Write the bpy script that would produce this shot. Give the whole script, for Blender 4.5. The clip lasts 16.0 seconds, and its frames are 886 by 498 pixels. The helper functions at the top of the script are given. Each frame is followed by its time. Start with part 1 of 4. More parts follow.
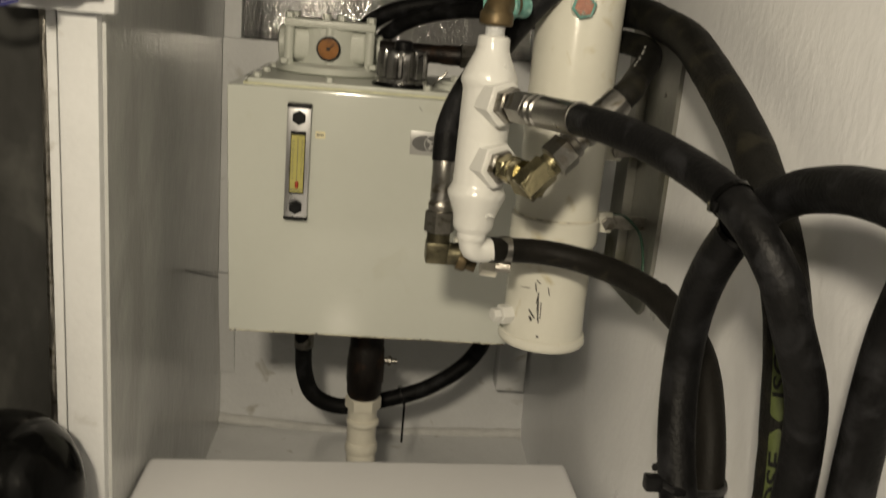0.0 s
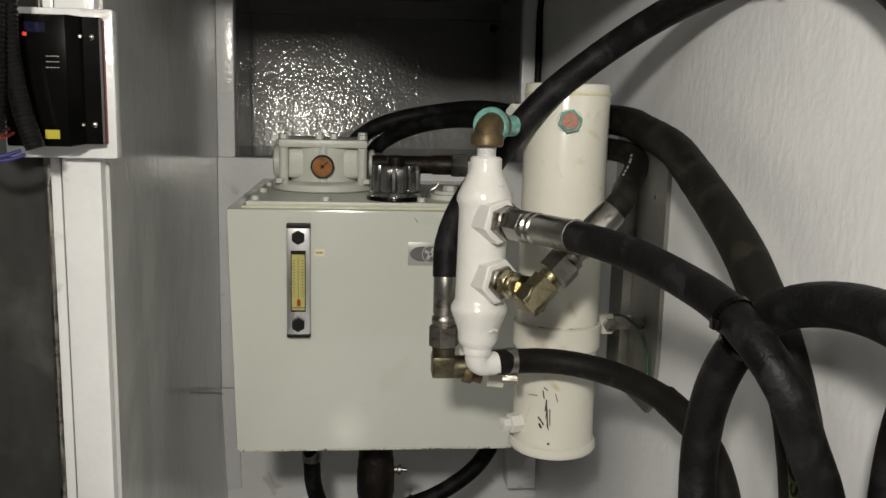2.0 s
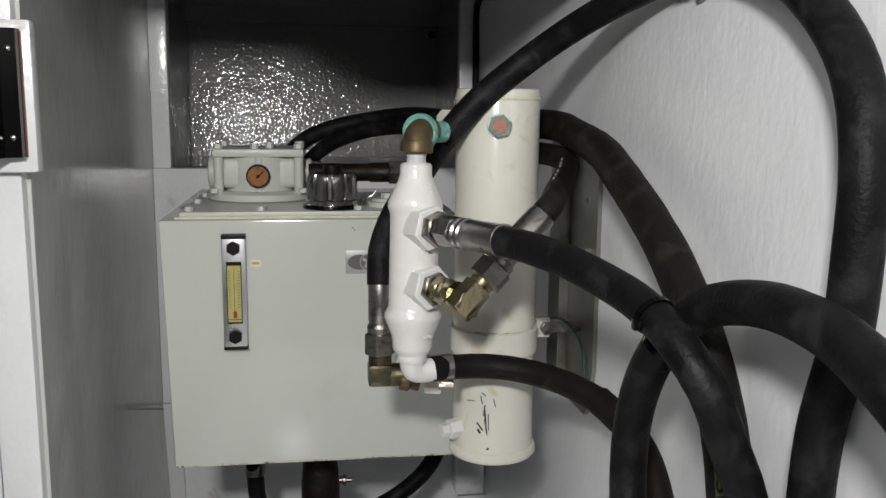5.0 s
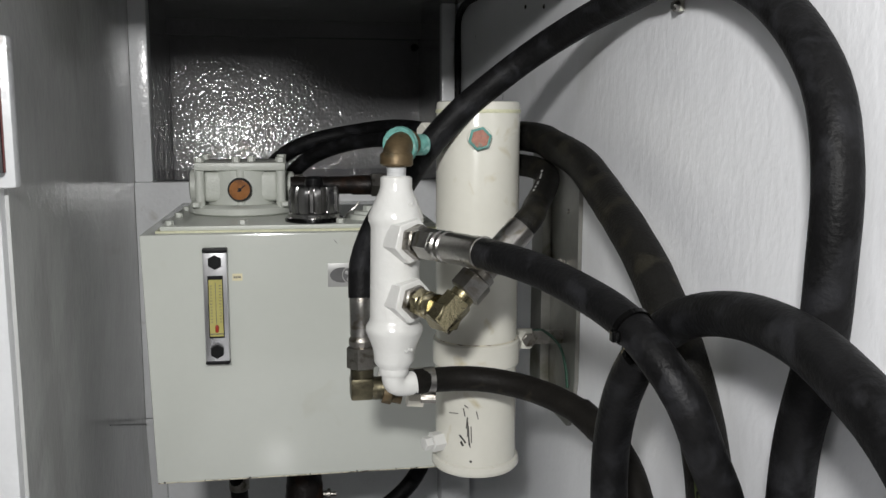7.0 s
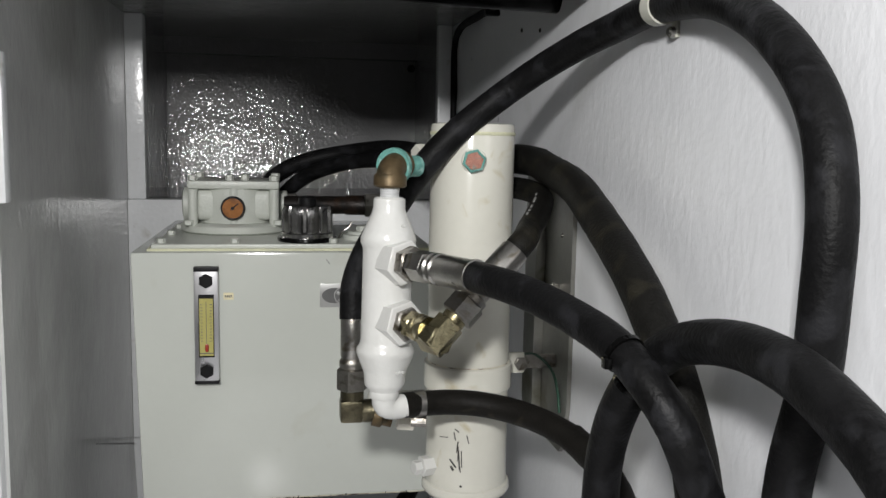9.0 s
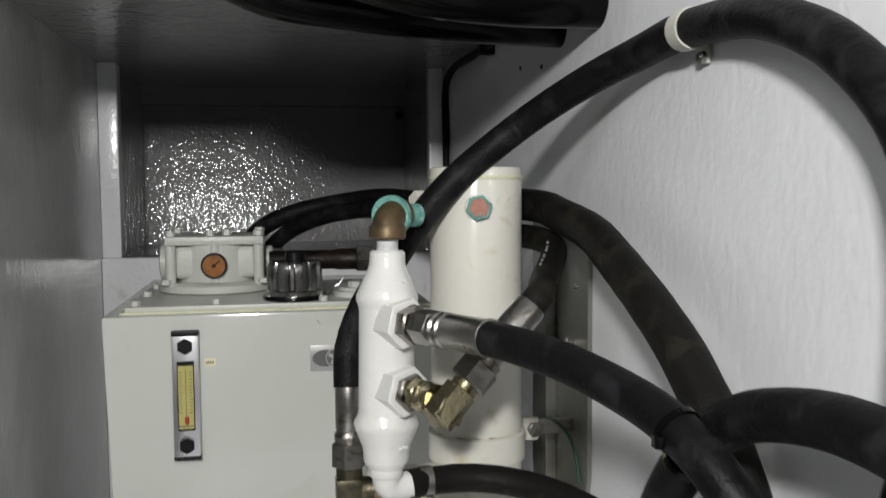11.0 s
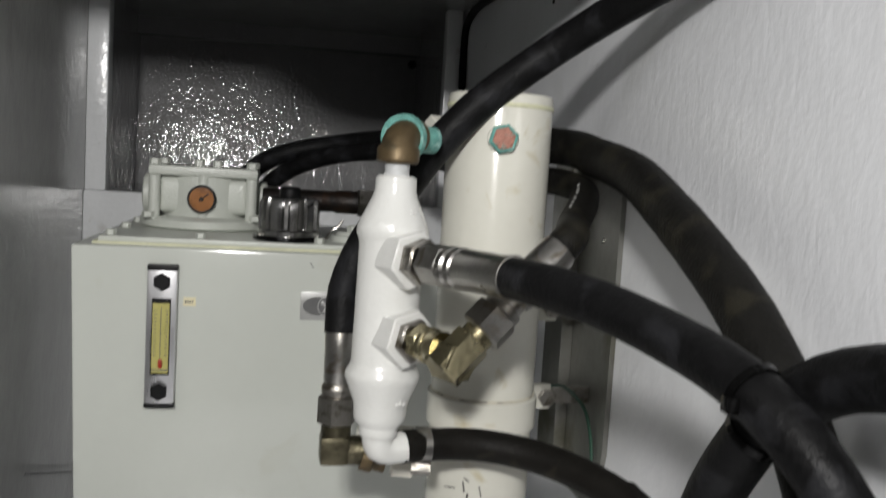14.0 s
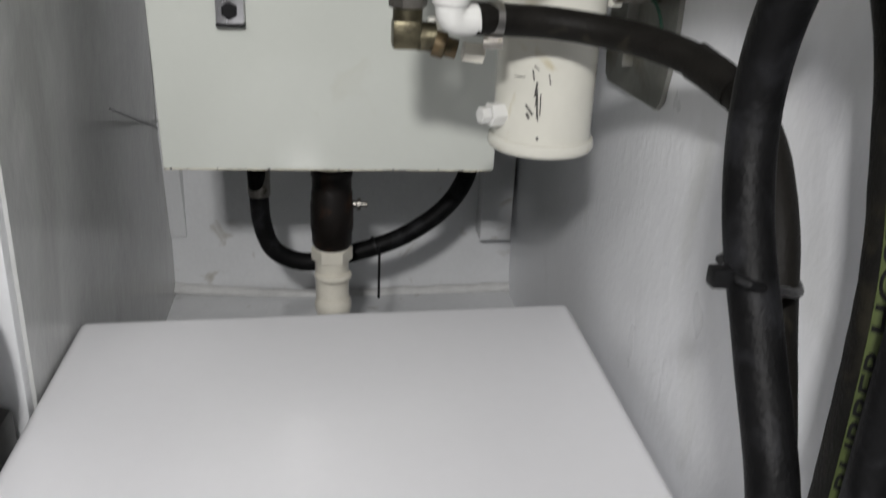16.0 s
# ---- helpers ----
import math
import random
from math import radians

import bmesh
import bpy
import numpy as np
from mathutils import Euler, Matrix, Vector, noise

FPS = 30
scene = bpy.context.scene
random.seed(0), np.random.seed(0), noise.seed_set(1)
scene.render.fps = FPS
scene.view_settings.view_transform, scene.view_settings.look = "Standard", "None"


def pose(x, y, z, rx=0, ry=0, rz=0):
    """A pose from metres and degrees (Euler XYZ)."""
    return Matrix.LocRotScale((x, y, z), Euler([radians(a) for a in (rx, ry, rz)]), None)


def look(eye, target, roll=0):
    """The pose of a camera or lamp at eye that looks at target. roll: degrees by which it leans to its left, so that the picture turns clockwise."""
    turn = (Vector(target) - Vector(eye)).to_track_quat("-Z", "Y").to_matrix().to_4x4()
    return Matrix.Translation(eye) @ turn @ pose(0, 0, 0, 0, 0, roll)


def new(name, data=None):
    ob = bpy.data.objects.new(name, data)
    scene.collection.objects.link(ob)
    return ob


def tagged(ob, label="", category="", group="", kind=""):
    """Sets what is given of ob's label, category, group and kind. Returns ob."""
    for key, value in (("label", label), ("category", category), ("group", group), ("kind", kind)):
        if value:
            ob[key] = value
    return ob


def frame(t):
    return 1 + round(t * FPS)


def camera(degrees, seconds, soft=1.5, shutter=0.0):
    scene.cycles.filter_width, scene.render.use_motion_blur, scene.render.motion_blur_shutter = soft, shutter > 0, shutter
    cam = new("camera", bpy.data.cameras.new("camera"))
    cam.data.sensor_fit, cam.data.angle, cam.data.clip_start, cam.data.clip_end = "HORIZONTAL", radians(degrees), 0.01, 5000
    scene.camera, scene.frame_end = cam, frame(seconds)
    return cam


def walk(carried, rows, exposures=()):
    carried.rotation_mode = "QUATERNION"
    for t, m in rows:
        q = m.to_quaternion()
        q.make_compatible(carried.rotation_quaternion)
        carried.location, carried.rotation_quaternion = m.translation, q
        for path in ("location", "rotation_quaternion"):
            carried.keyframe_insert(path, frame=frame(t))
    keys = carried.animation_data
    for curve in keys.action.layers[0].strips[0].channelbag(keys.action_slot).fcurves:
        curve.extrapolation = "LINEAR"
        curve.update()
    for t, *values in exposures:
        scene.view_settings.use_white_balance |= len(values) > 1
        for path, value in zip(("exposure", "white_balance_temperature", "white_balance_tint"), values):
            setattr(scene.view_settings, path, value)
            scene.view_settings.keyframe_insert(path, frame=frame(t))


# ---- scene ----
cam = camera(53.4, 16.0, shutter=0.5)
PATH = [
    (0, (0.138, 0.008, 1.147), (0.318, 1.931, 0.626), 5.1),
    (0.5, (0.133, -0.002, 1.17), (0.29, 1.948, 0.751), 2.2),
    (1, (0.135, 0.0, 1.179), (0.296, 1.958, 0.804), 0.6),
    (1.5, (0.132, 0.001, 1.186), (0.318, 1.96, 0.829), 0.8),
    (2, (0.125, 0.001, 1.185), (0.313, 1.964, 0.849), 1.4),
    (2.5, (0.122, 0.002, 1.184), (0.291, 1.968, 0.854), 1.0),
    (3, (0.124, 0.003, 1.185), (0.302, 1.966, 0.846), 0.7),
    (3.5, (0.119, 0.001, 1.187), (0.299, 1.966, 0.861), 1.0),
    (4, (0.131, 0.002, 1.187), (0.336, 1.966, 0.87), 1.2),
    (4.5, (0.142, 0.002, 1.185), (0.406, 1.959, 0.864), 0.8),
    (7, (0.154, 0.001, 1.187), (0.477, 1.953, 0.892), 0.2),
    (7.5, (0.154, 0.002, 1.189), (0.472, 1.956, 0.901), 0.1),
    (8, (0.155, 0.003, 1.189), (0.474, 1.958, 0.911), 0.1),
    (10.5, (0.158, 0.051, 1.185), (0.517, 2.011, 1.009), 2.6),
    (11, (0.156, 0.104, 1.184), (0.524, 2.065, 1.046), -0.4),
    (11.5, (0.173, 0.182, 1.181), (0.56, 2.143, 1.117), 2.1),
    (12, (0.17, 0.218, 1.158), (0.506, 2.187, 1.067), 5.5),
    (12.5, (0.169, 0.223, 1.153), (0.493, 2.193, 1.036), 4.7),
    (13, (0.17, 0.222, 1.154), (0.534, 2.186, 1.043), 4.3),
    (13.5, (0.171, 0.22, 1.157), (0.554, 2.18, 1.063), 4.0),
    (14, (0.163, 0.212, 1.136), (0.536, 2.169, 0.951), 3.5),
    (14.5, (0.156, 0.204, 1.111), (0.505, 2.148, 0.794), 2.9),
    (15, (0.156, 0.196, 1.082), (0.489, 2.112, 0.612), 2.8),
    (15.5, (0.154, 0.181, 1.04), (0.446, 2.061, 0.424), 3.2),
    (16, (0.153, 0.174, 1.005), (0.406, 2.006, 0.242), 2.7),
]
LIGHTING = [  # seconds, stops, kelvin, tint: the auto white balance settles from warm to neutral
    (0.0, -0.40, 8200, 9), (0.5, -0.34, 7750, 9), (1.0, -0.30, 7350, 9), (2.0, -0.30, 6850, 10), (3.0, -0.31, 6550, 11), (4.5, -0.26, 6300, 12), (8.0, -0.12, 6180, 12), (14.0, -0.15, 6250, 12), (15.0, -0.12, 6250, 12), (15.5, -0.02, 6220, 13), (16.0, 0.0, 6180, 13)]
walk(cam, [(t, look(eye, target, roll)) for t, eye, target, roll in PATH], LIGHTING)

# ---- world and lamp ----
world = bpy.data.worlds.new("world")
scene.world = world
world.use_nodes = True
world.node_tree.nodes["Background"].inputs[0].default_value = (1.0, 0.98, 0.92, 1)
world.node_tree.nodes["Background"].inputs[1].default_value = 0.008
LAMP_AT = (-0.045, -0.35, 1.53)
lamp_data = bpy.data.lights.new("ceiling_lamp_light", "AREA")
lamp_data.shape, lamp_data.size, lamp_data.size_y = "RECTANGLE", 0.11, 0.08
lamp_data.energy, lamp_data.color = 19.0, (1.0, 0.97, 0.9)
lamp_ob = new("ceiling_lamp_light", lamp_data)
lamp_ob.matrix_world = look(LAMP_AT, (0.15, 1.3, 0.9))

# unseen soft fill from the left, added to brighten the hull side
FILL_LAMP_AT = (-0.75, -0.35, 1.93)
fill_light = bpy.data.lights.new("fill_lamp_light", "AREA")
fill_light.shape, fill_light.size, fill_light.size_y = "RECTANGLE", 0.6, 0.3
fill_light.energy, fill_light.color = 3.0, (1.0, 0.97, 0.92)
fill_light_ob = new("fill_lamp_light", fill_light)
fill_light_ob.matrix_world = look(FILL_LAMP_AT, (0.45, 0.75, 0.7))


# ---- materials ----
def material(name, color, rough=0.5, metal=0.0, vary=0.08, scale=20.0, bump=0.0, bump_scale=200.0, stretch=(1, 1, 1), tint=None, tint_amount=0.0, tint_scale=6.0, coat=0.0, spec=0.5, bump_detail=3.0, swell=0.0, swell_scale=25.0):
    """Painted, plastic or metal surface: base colour broken up at two scales, uneven gloss and fine relief."""
    m = bpy.data.materials.new(name)
    m.use_nodes = True
    nt = m.node_tree
    b = nt.nodes["Principled BSDF"]
    N, L = nt.nodes.new, nt.links.new
    co = N("ShaderNodeTexCoord")
    mp = N("ShaderNodeMapping")
    mp.inputs["Scale"].default_value = stretch
    L(co.outputs["Object"], mp.inputs["Vector"])

    def noise_at(sc, detail=4.0, dist=0.0):
        n = N("ShaderNodeTexNoise")
        n.inputs["Scale"].default_value, n.inputs["Detail"].default_value, n.inputs["Distortion"].default_value = sc, detail, dist
        L(mp.outputs["Vector"], n.inputs["Vector"])
        return n

    n1, n2 = noise_at(scale), noise_at(scale * 9)
    mix = N("ShaderNodeMix")
    mix.data_type = "FLOAT"
    mix.inputs[0].default_value = 0.35
    L(n1.outputs["Fac"], mix.inputs[2]), L(n2.outputs["Fac"], mix.inputs[3])
    ramp = N("ShaderNodeMapRange")
    ramp.inputs["From Min"].default_value, ramp.inputs["From Max"].default_value = 0.3, 0.7
    ramp.inputs["To Min"].default_value, ramp.inputs["To Max"].default_value = 1 - vary, 1 + vary
    L(mix.outputs[0], ramp.inputs["Value"])
    mul = N("ShaderNodeVectorMath")
    mul.operation = "SCALE"
    mul.inputs[0].default_value = color
    L(ramp.outputs["Result"], mul.inputs["Scale"])
    out = mul.outputs[0]
    if tint:
        n3 = noise_at(tint_scale, 6.0, 0.6)
        edge = N("ShaderNodeMapRange")
        edge.inputs["From Min"].default_value, edge.inputs["From Max"].default_value = 0.66 - 0.3 * tint_amount, 0.80 - 0.3 * tint_amount
        L(n3.outputs["Fac"], edge.inputs["Value"])
        mc = N("ShaderNodeMix")
        mc.data_type = "RGBA"
        L(edge.outputs["Result"], mc.inputs[0]), L(out, mc.inputs[6])
        mc.inputs[7].default_value = (*tint, 1)
        out = mc.outputs[2]
    L(out, b.inputs["Base Color"])
    rr = N("ShaderNodeMapRange")
    rr.inputs["To Min"].default_value, rr.inputs["To Max"].default_value = max(0.02, rough * 0.75), min(1, rough * 1.25)
    L(n1.outputs["Fac"], rr.inputs["Value"]), L(rr.outputs["Result"], b.inputs["Roughness"])
    b.inputs["Metallic"].default_value = metal
    b.inputs["Coat Weight"].default_value = coat
    b.inputs["Specular IOR Level"].default_value = spec
    if bump:
        nb = noise_at(bump_scale, bump_detail)
        bp = N("ShaderNodeBump")
        bp.inputs["Strength"].default_value, bp.inputs["Distance"].default_value = min(1.0, bump), 0.002
        L(nb.outputs["Fac"], bp.inputs["Height"]), L(bp.outputs["Normal"], b.inputs["Normal"])
        if swell:
            ns = noise_at(swell_scale, 3.0, 0.8)
            bs = N("ShaderNodeBump")
            bs.inputs["Strength"].default_value, bs.inputs["Distance"].default_value = swell, 0.006
            L(ns.outputs["Fac"], bs.inputs["Height"]), L(bs.outputs["Normal"], bp.inputs["Normal"])
    return m


WALL_WHITE = material("rough_white_gelcoat", (0.80, 0.81, 0.83), 0.30, vary=0.04, scale=9, bump=0.26, bump_scale=130, stretch=(1, 1, 0.62), bump_detail=3.5, swell=0.10, swell_scale=45, tint=(0.70, 0.71, 0.71), tint_amount=0.2, tint_scale=7)
WALL_GREY = material("grey_gloss_paint", (0.51, 0.515, 0.505), 0.13, vary=0.10, scale=5, bump=0.24, bump_scale=130, stretch=(1, 1, 0.62), bump_detail=3.0, tint=(0.43, 0.435, 0.42), tint_amount=0.5, tint_scale=5, swell=0.10, swell_scale=30)
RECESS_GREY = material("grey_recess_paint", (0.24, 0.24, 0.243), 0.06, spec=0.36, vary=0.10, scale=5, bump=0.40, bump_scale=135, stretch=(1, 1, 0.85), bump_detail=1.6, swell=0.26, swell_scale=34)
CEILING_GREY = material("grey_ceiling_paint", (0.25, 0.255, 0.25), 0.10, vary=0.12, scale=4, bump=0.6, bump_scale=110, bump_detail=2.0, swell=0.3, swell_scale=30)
TRIM_WHITE = material("white_gloss_trim", (0.70, 0.71, 0.72), 0.22, vary=0.05, scale=14, bump=0.3, bump_scale=110, bump_detail=1.5, tint=(0.42, 0.40, 0.36), tint_amount=0.12, tint_scale=20)
COVER_WHITE = material("white_gelcoat_cover", (0.85, 0.85, 0.87), 0.24, vary=0.015, scale=6, bump=0.03, bump_scale=30)
TANK_CREAM = material("cream_tank_enamel", (0.56, 0.58, 0.535), 0.13, vary=0.02, scale=8, bump=0.05, bump_scale=120, tint=(0.52, 0.53, 0.47), tint_amount=0.06, tint_scale=14)
SEAL_WHITE = material("dull_white_sealant", (0.62, 0.62, 0.61), 0.6, vary=0.1, scale=30, bump=0.4, bump_scale=90, spec=0.3)
SEAL_CREAM = material("yellowed_sealant", (0.60, 0.60, 0.42), 0.5, vary=0.2, scale=40, bump=0.6, bump_scale=90)
CASTING = material("painted_casting", (0.55, 0.57, 0.52), 0.35, vary=0.06, scale=30, bump=0.35, bump_scale=260)
CREAM_PAINT = material("cream_paint", (0.65, 0.64, 0.57), 0.17, vary=0.03, scale=14, bump=0.1, bump_scale=90, tint=(0.52, 0.47, 0.33), tint_amount=0.16, tint_scale=30)
WHITE_PAINT = material("thick_white_paint", (0.67, 0.67, 0.645), 0.22, vary=0.02, scale=18, bump=0.3, bump_scale=140)
RUBBER = material("black_rubber_hose", (0.0056, 0.0056, 0.0059), 0.50, vary=0.45, scale=30, bump=0.35, bump_scale=260, tint=(0.0165, 0.0168, 0.0185), tint_amount=0.5, tint_scale=34, spec=0.12)
RUBBER_BROWN = material("weathered_rubber_hose", (0.0085, 0.0077, 0.0065), 0.55, vary=0.35, scale=30, bump=0.3, bump_scale=300, tint=(0.028, 0.025, 0.018), tint_amount=0.2, tint_scale=40, spec=0.13)
RUBBER_WRAP = material("cloth_wrapped_hose", (0.0078, 0.0075, 0.0066), 0.55, vary=0.3, scale=40, bump=0.5, bump_scale=420, tint=(0.0190, 0.0175, 0.0125), tint_amount=0.5, tint_scale=36, spec=0.13)
BLACK_GLOSS = material("glossy_black_plastic", (0.003, 0.003, 0.003), 0.16, vary=0.1, scale=30, spec=0.12)
BLACK_SATIN = material("satin_black_plastic", (0.007, 0.007, 0.0075), 0.4, vary=0.2, scale=50, bump=0.2, bump_scale=600, spec=0.2)
# for the unseen room shell: kept dark so that little light bounces back
ROOM_GREY = material("unseen_room_grey", (0.22, 0.22, 0.215), 0.6, vary=0.08, scale=6, bump=0.2, bump_scale=60)
STEEL = material("zinc_plated_steel", (0.34, 0.33, 0.31), 0.30, 1.0, vary=0.18, scale=60, bump=0.15, bump_scale=300, tint=(0.22, 0.19, 0.15), tint_amount=0.35, tint_scale=60)
STEEL_DARK = material("dull_steel", (0.30, 0.285, 0.26), 0.34, 1.0, vary=0.25, scale=50, bump=0.3, bump_scale=300, tint=(0.10, 0.085, 0.06), tint_amount=0.45, tint_scale=70)
BRASS = material("yellow_zinc_brass", (0.36, 0.32, 0.20), 0.26, 1.0, vary=0.2, scale=60, bump=0.12, bump_scale=250, tint=(0.26, 0.22, 0.12), tint_amount=0.35, tint_scale=60)
BRASS_DULL = material("tarnished_brass", (0.15, 0.135, 0.09), 0.38, 1.0, vary=0.25, scale=60, bump=0.2, bump_scale=250, tint=(0.09, 0.08, 0.055), tint_amount=0.4, tint_scale=60)
BRONZE = material("aged_bronze", (0.115, 0.082, 0.042), 0.46, 0.6, vary=0.25, scale=40, bump=0.15, bump_scale=260, tint=(0.07, 0.055, 0.03), tint_amount=0.45, tint_scale=50)
VERDIGRIS = material("green_verdigris", (0.13, 0.33, 0.29), 0.8, vary=0.35, scale=90, bump=1.0, bump_scale=500, tint=(0.30, 0.50, 0.46), tint_amount=0.45, tint_scale=120)
COPPER_RED = material("corroded_copper", (0.42, 0.20, 0.15), 0.6, 0.2, vary=0.35, scale=140, bump=0.9, bump_scale=500, tint=(0.16, 0.28, 0.25), tint_amount=0.5, tint_scale=130)
CHROME = material("dark_chrome", (0.36, 0.355, 0.35), 0.24, 1.0, vary=0.12, scale=40)
ALUMINIUM = material("anodised_aluminium", (0.55, 0.55, 0.56), 0.3, 0.85, vary=0.05, scale=80, bump=0.05, bump_scale=500, stretch=(1, 1, 0.1))
PLATE_GREY = material("printed_grey_plate", (0.42, 0.42, 0.41), 0.35, 0.5, vary=0.06, scale=60)
PRINT_DARK = material("dark_print", (0.11, 0.11, 0.11), 0.45, vary=0.1, scale=80)
YELLOW_SCALE = material("yellow_scale_card", (0.46, 0.42, 0.14), 0.3, vary=0.08, scale=60, coat=0.5)
RED_INK = material("red_float", (0.35, 0.03, 0.015), 0.35, vary=0.2, scale=100)
LABEL_CREAM = material("cream_paper_label", (0.70, 0.64, 0.42), 0.6, vary=0.08, scale=80)
AMBER_DIAL = material("amber_gauge_face", (0.30, 0.115, 0.024), 0.25, vary=0.25, scale=60, coat=0.6, tint=(0.14, 0.05, 0.012), tint_amount=0.5, tint_scale=50)
STAINLESS = material("dull_grey_bracket", (0.27, 0.268, 0.245), 0.34, 0.7, vary=0.18, scale=12, bump=0.1, bump_scale=120, tint=(0.13, 0.125, 0.085), tint_amount=0.4, tint_scale=10)
DOOR_DARK = material("dark_brushed_door", (0.060, 0.060, 0.057), 0.34, 0.5, vary=0.35, scale=7, bump=0.12, bump_scale=60, stretch=(1, 1, 0.5), tint=(0.12, 0.12, 0.112), tint_amount=0.5, tint_scale=11)
PVC = material("white_pvc_pipe", (0.72, 0.69, 0.60), 0.3, vary=0.06, scale=30, bump=0.15, bump_scale=100)
GREEN_PRINT = material("yellow_green_hose_print", (0.052, 0.070, 0.016), 0.6, vary=0.25, scale=120, bump=0.2, bump_scale=500)
CLAMP_WHITE = material("white_nylon_clamp", (0.55, 0.55, 0.48), 0.4, vary=0.08, scale=40)
YELLOW_TAG = material("yellow_plastic", (0.42, 0.37, 0.03), 0.4, vary=0.08, scale=60)
RED_WIRE = material("red_wire", (0.26, 0.03, 0.014), 0.4, vary=0.1, scale=60)
RED_EDGE = material("dark_red_gasket", (0.10, 0.012, 0.01), 0.5, vary=0.1, scale=60)
BLUE_WIRE = material("blue_wire", (0.02, 0.022, 0.14), 0.4, vary=0.1, scale=60)
DISPLAY_BLUE = material("dim_display", (0.004, 0.005, 0.022), 0.2, vary=0.1, scale=60)
GREEN_WIRE = material("green_wire", (0.012, 0.055, 0.032), 0.45, vary=0.1, scale=60)
FLOOR_GREY = material("grey_deck_paint", (0.16, 0.16, 0.16), 0.5, vary=0.1, scale=8, bump=0.3, bump_scale=80)
RUST_BLACK = material("rust_stained_black_iron", (0.009, 0.007, 0.006), 0.45, 0.2, vary=0.4, scale=30, bump=0.5, bump_scale=160, tint=(0.035, 0.018, 0.010), tint_amount=0.35, tint_scale=26, spec=0.3)
RUST_LINE = material("rust_spotted_joint", (0.60, 0.56, 0.44), 0.5, vary=0.2, scale=60, tint=(0.05, 0.03, 0.015), tint_amount=0.55, tint_scale=70)
TAPE_WHITE = material("thread_tape", (0.50, 0.51, 0.51), 0.45, vary=0.2, scale=60, bump=0.6, bump_scale=220, stretch=(0.3, 0.3, 3))
PRINT_PALE = material("pale_hose_print", (0.22, 0.22, 0.21), 0.6, vary=0.4, scale=150)
SCRATCH = material("black_scuff", (0.03, 0.028, 0.025), 0.6, vary=0.3, scale=150)
LED_RED = bpy.data.materials.new("red_led")
LED_RED.use_nodes = True
LED_RED.node_tree.nodes["Principled BSDF"].inputs["Emission Color"].default_value = (1, 0.06, 0.04, 1)
LED_RED.node_tree.nodes["Principled BSDF"].inputs["Emission Strength"].default_value = 0.8
LED_RED.node_tree.nodes["Principled BSDF"].inputs["Base Color"].default_value = (0.5, 0.03, 0.02, 1)
LAMP_GLOW = bpy.data.materials.new("lamp_diffuser")
LAMP_GLOW.use_nodes = True
LAMP_GLOW.node_tree.nodes["Principled BSDF"].inputs["Emission Color"].default_value = (1, 0.96, 0.88, 1)
LAMP_GLOW.node_tree.nodes["Principled BSDF"].inputs["Emission Strength"].default_value = 2.0


# ---- mesh helpers ----
def obj(name, bm, mat, smooth=True):
    me = bpy.data.meshes.new(name)
    bm.normal_update()
    bm.to_mesh(me)
    bm.free()
    me.materials.append(mat)
    if smooth:
        for p in me.polygons:
            p.use_smooth = True
        me.set_sharp_from_angle(angle=radians(38))
    return new(name, me)


def part(name, bm, mat, parent, label="", smooth=True):
    ob = obj(name, bm, mat, smooth)
    ob.parent = parent
    if not parent.parent:
        ob.matrix_parent_inverse = parent.matrix_basis.inverted()
    if label:
        ob["label"] = label
    return ob


def thing(name, at, label, category, group="", kind=""):
    e = new(name)
    e.empty_display_size = 0.02
    e.matrix_basis = Matrix.Translation(at)
    return tagged(e, label, category, group, kind)


def box(bm, x0, x1, y0, y1, z0, z1, bevel=0.0, seg=2):
    r = bmesh.ops.create_cube(bm, size=1.0, matrix=Matrix.LocRotScale(((x0 + x1) / 2, (y0 + y1) / 2, (z0 + z1) / 2), None, (x1 - x0, y1 - y0, z1 - z0)))
    if bevel:
        edges = list({e for v in r["verts"] for e in v.link_edges})
        bmesh.ops.bevel(bm, geom=edges, offset=bevel, segments=seg, profile=0.6, affect="EDGES")
    return bm


def boxed(*a, **k):
    return box(bmesh.new(), *a, **k)


def frame_to(p, d):
    """A pose at p whose z axis runs along d."""
    return Matrix.Translation(p) @ Vector(d).to_track_quat("Z", "Y").to_matrix().to_4x4()


def lathe(bm, profile, m, seg=32):
    """Turns a profile of (radius, height) round the z axis of the pose m, closed at both ends."""
    rings = []
    for r, h in profile:
        rings.append([bm.verts.new(m @ Vector((r * math.cos(2 * math.pi * i / seg), r * math.sin(2 * math.pi * i / seg), h))) for i in range(seg)])
    for a, b in zip(rings, rings[1:]):
        for i in range(seg):
            j = (i + 1) % seg
            bm.faces.new((a[i], a[j], b[j], b[i]))
    bm.faces.new(list(reversed(rings[0])))
    bm.faces.new(rings[-1])
    return bm


def lathed(profile, p, d=(0, 0, 1), seg=32):
    return lathe(bmesh.new(), profile, frame_to(p, d), seg)


def hexed(r, h0, h1, p, d, bm=None, chamfer=0.12, turn=0.0):
    """A hexagon nut or boss of corner radius r from h0 to h1 along d, chamfered."""
    m = frame_to(p, d) @ pose(0, 0, 0, 0, 0, turn)
    c = r * chamfer
    return lathe(bm or bmesh.new(), [(r - c, h0), (r, h0 + c * 0.7), (r, h1 - c * 0.7), (r - c, h1)], m, 6)


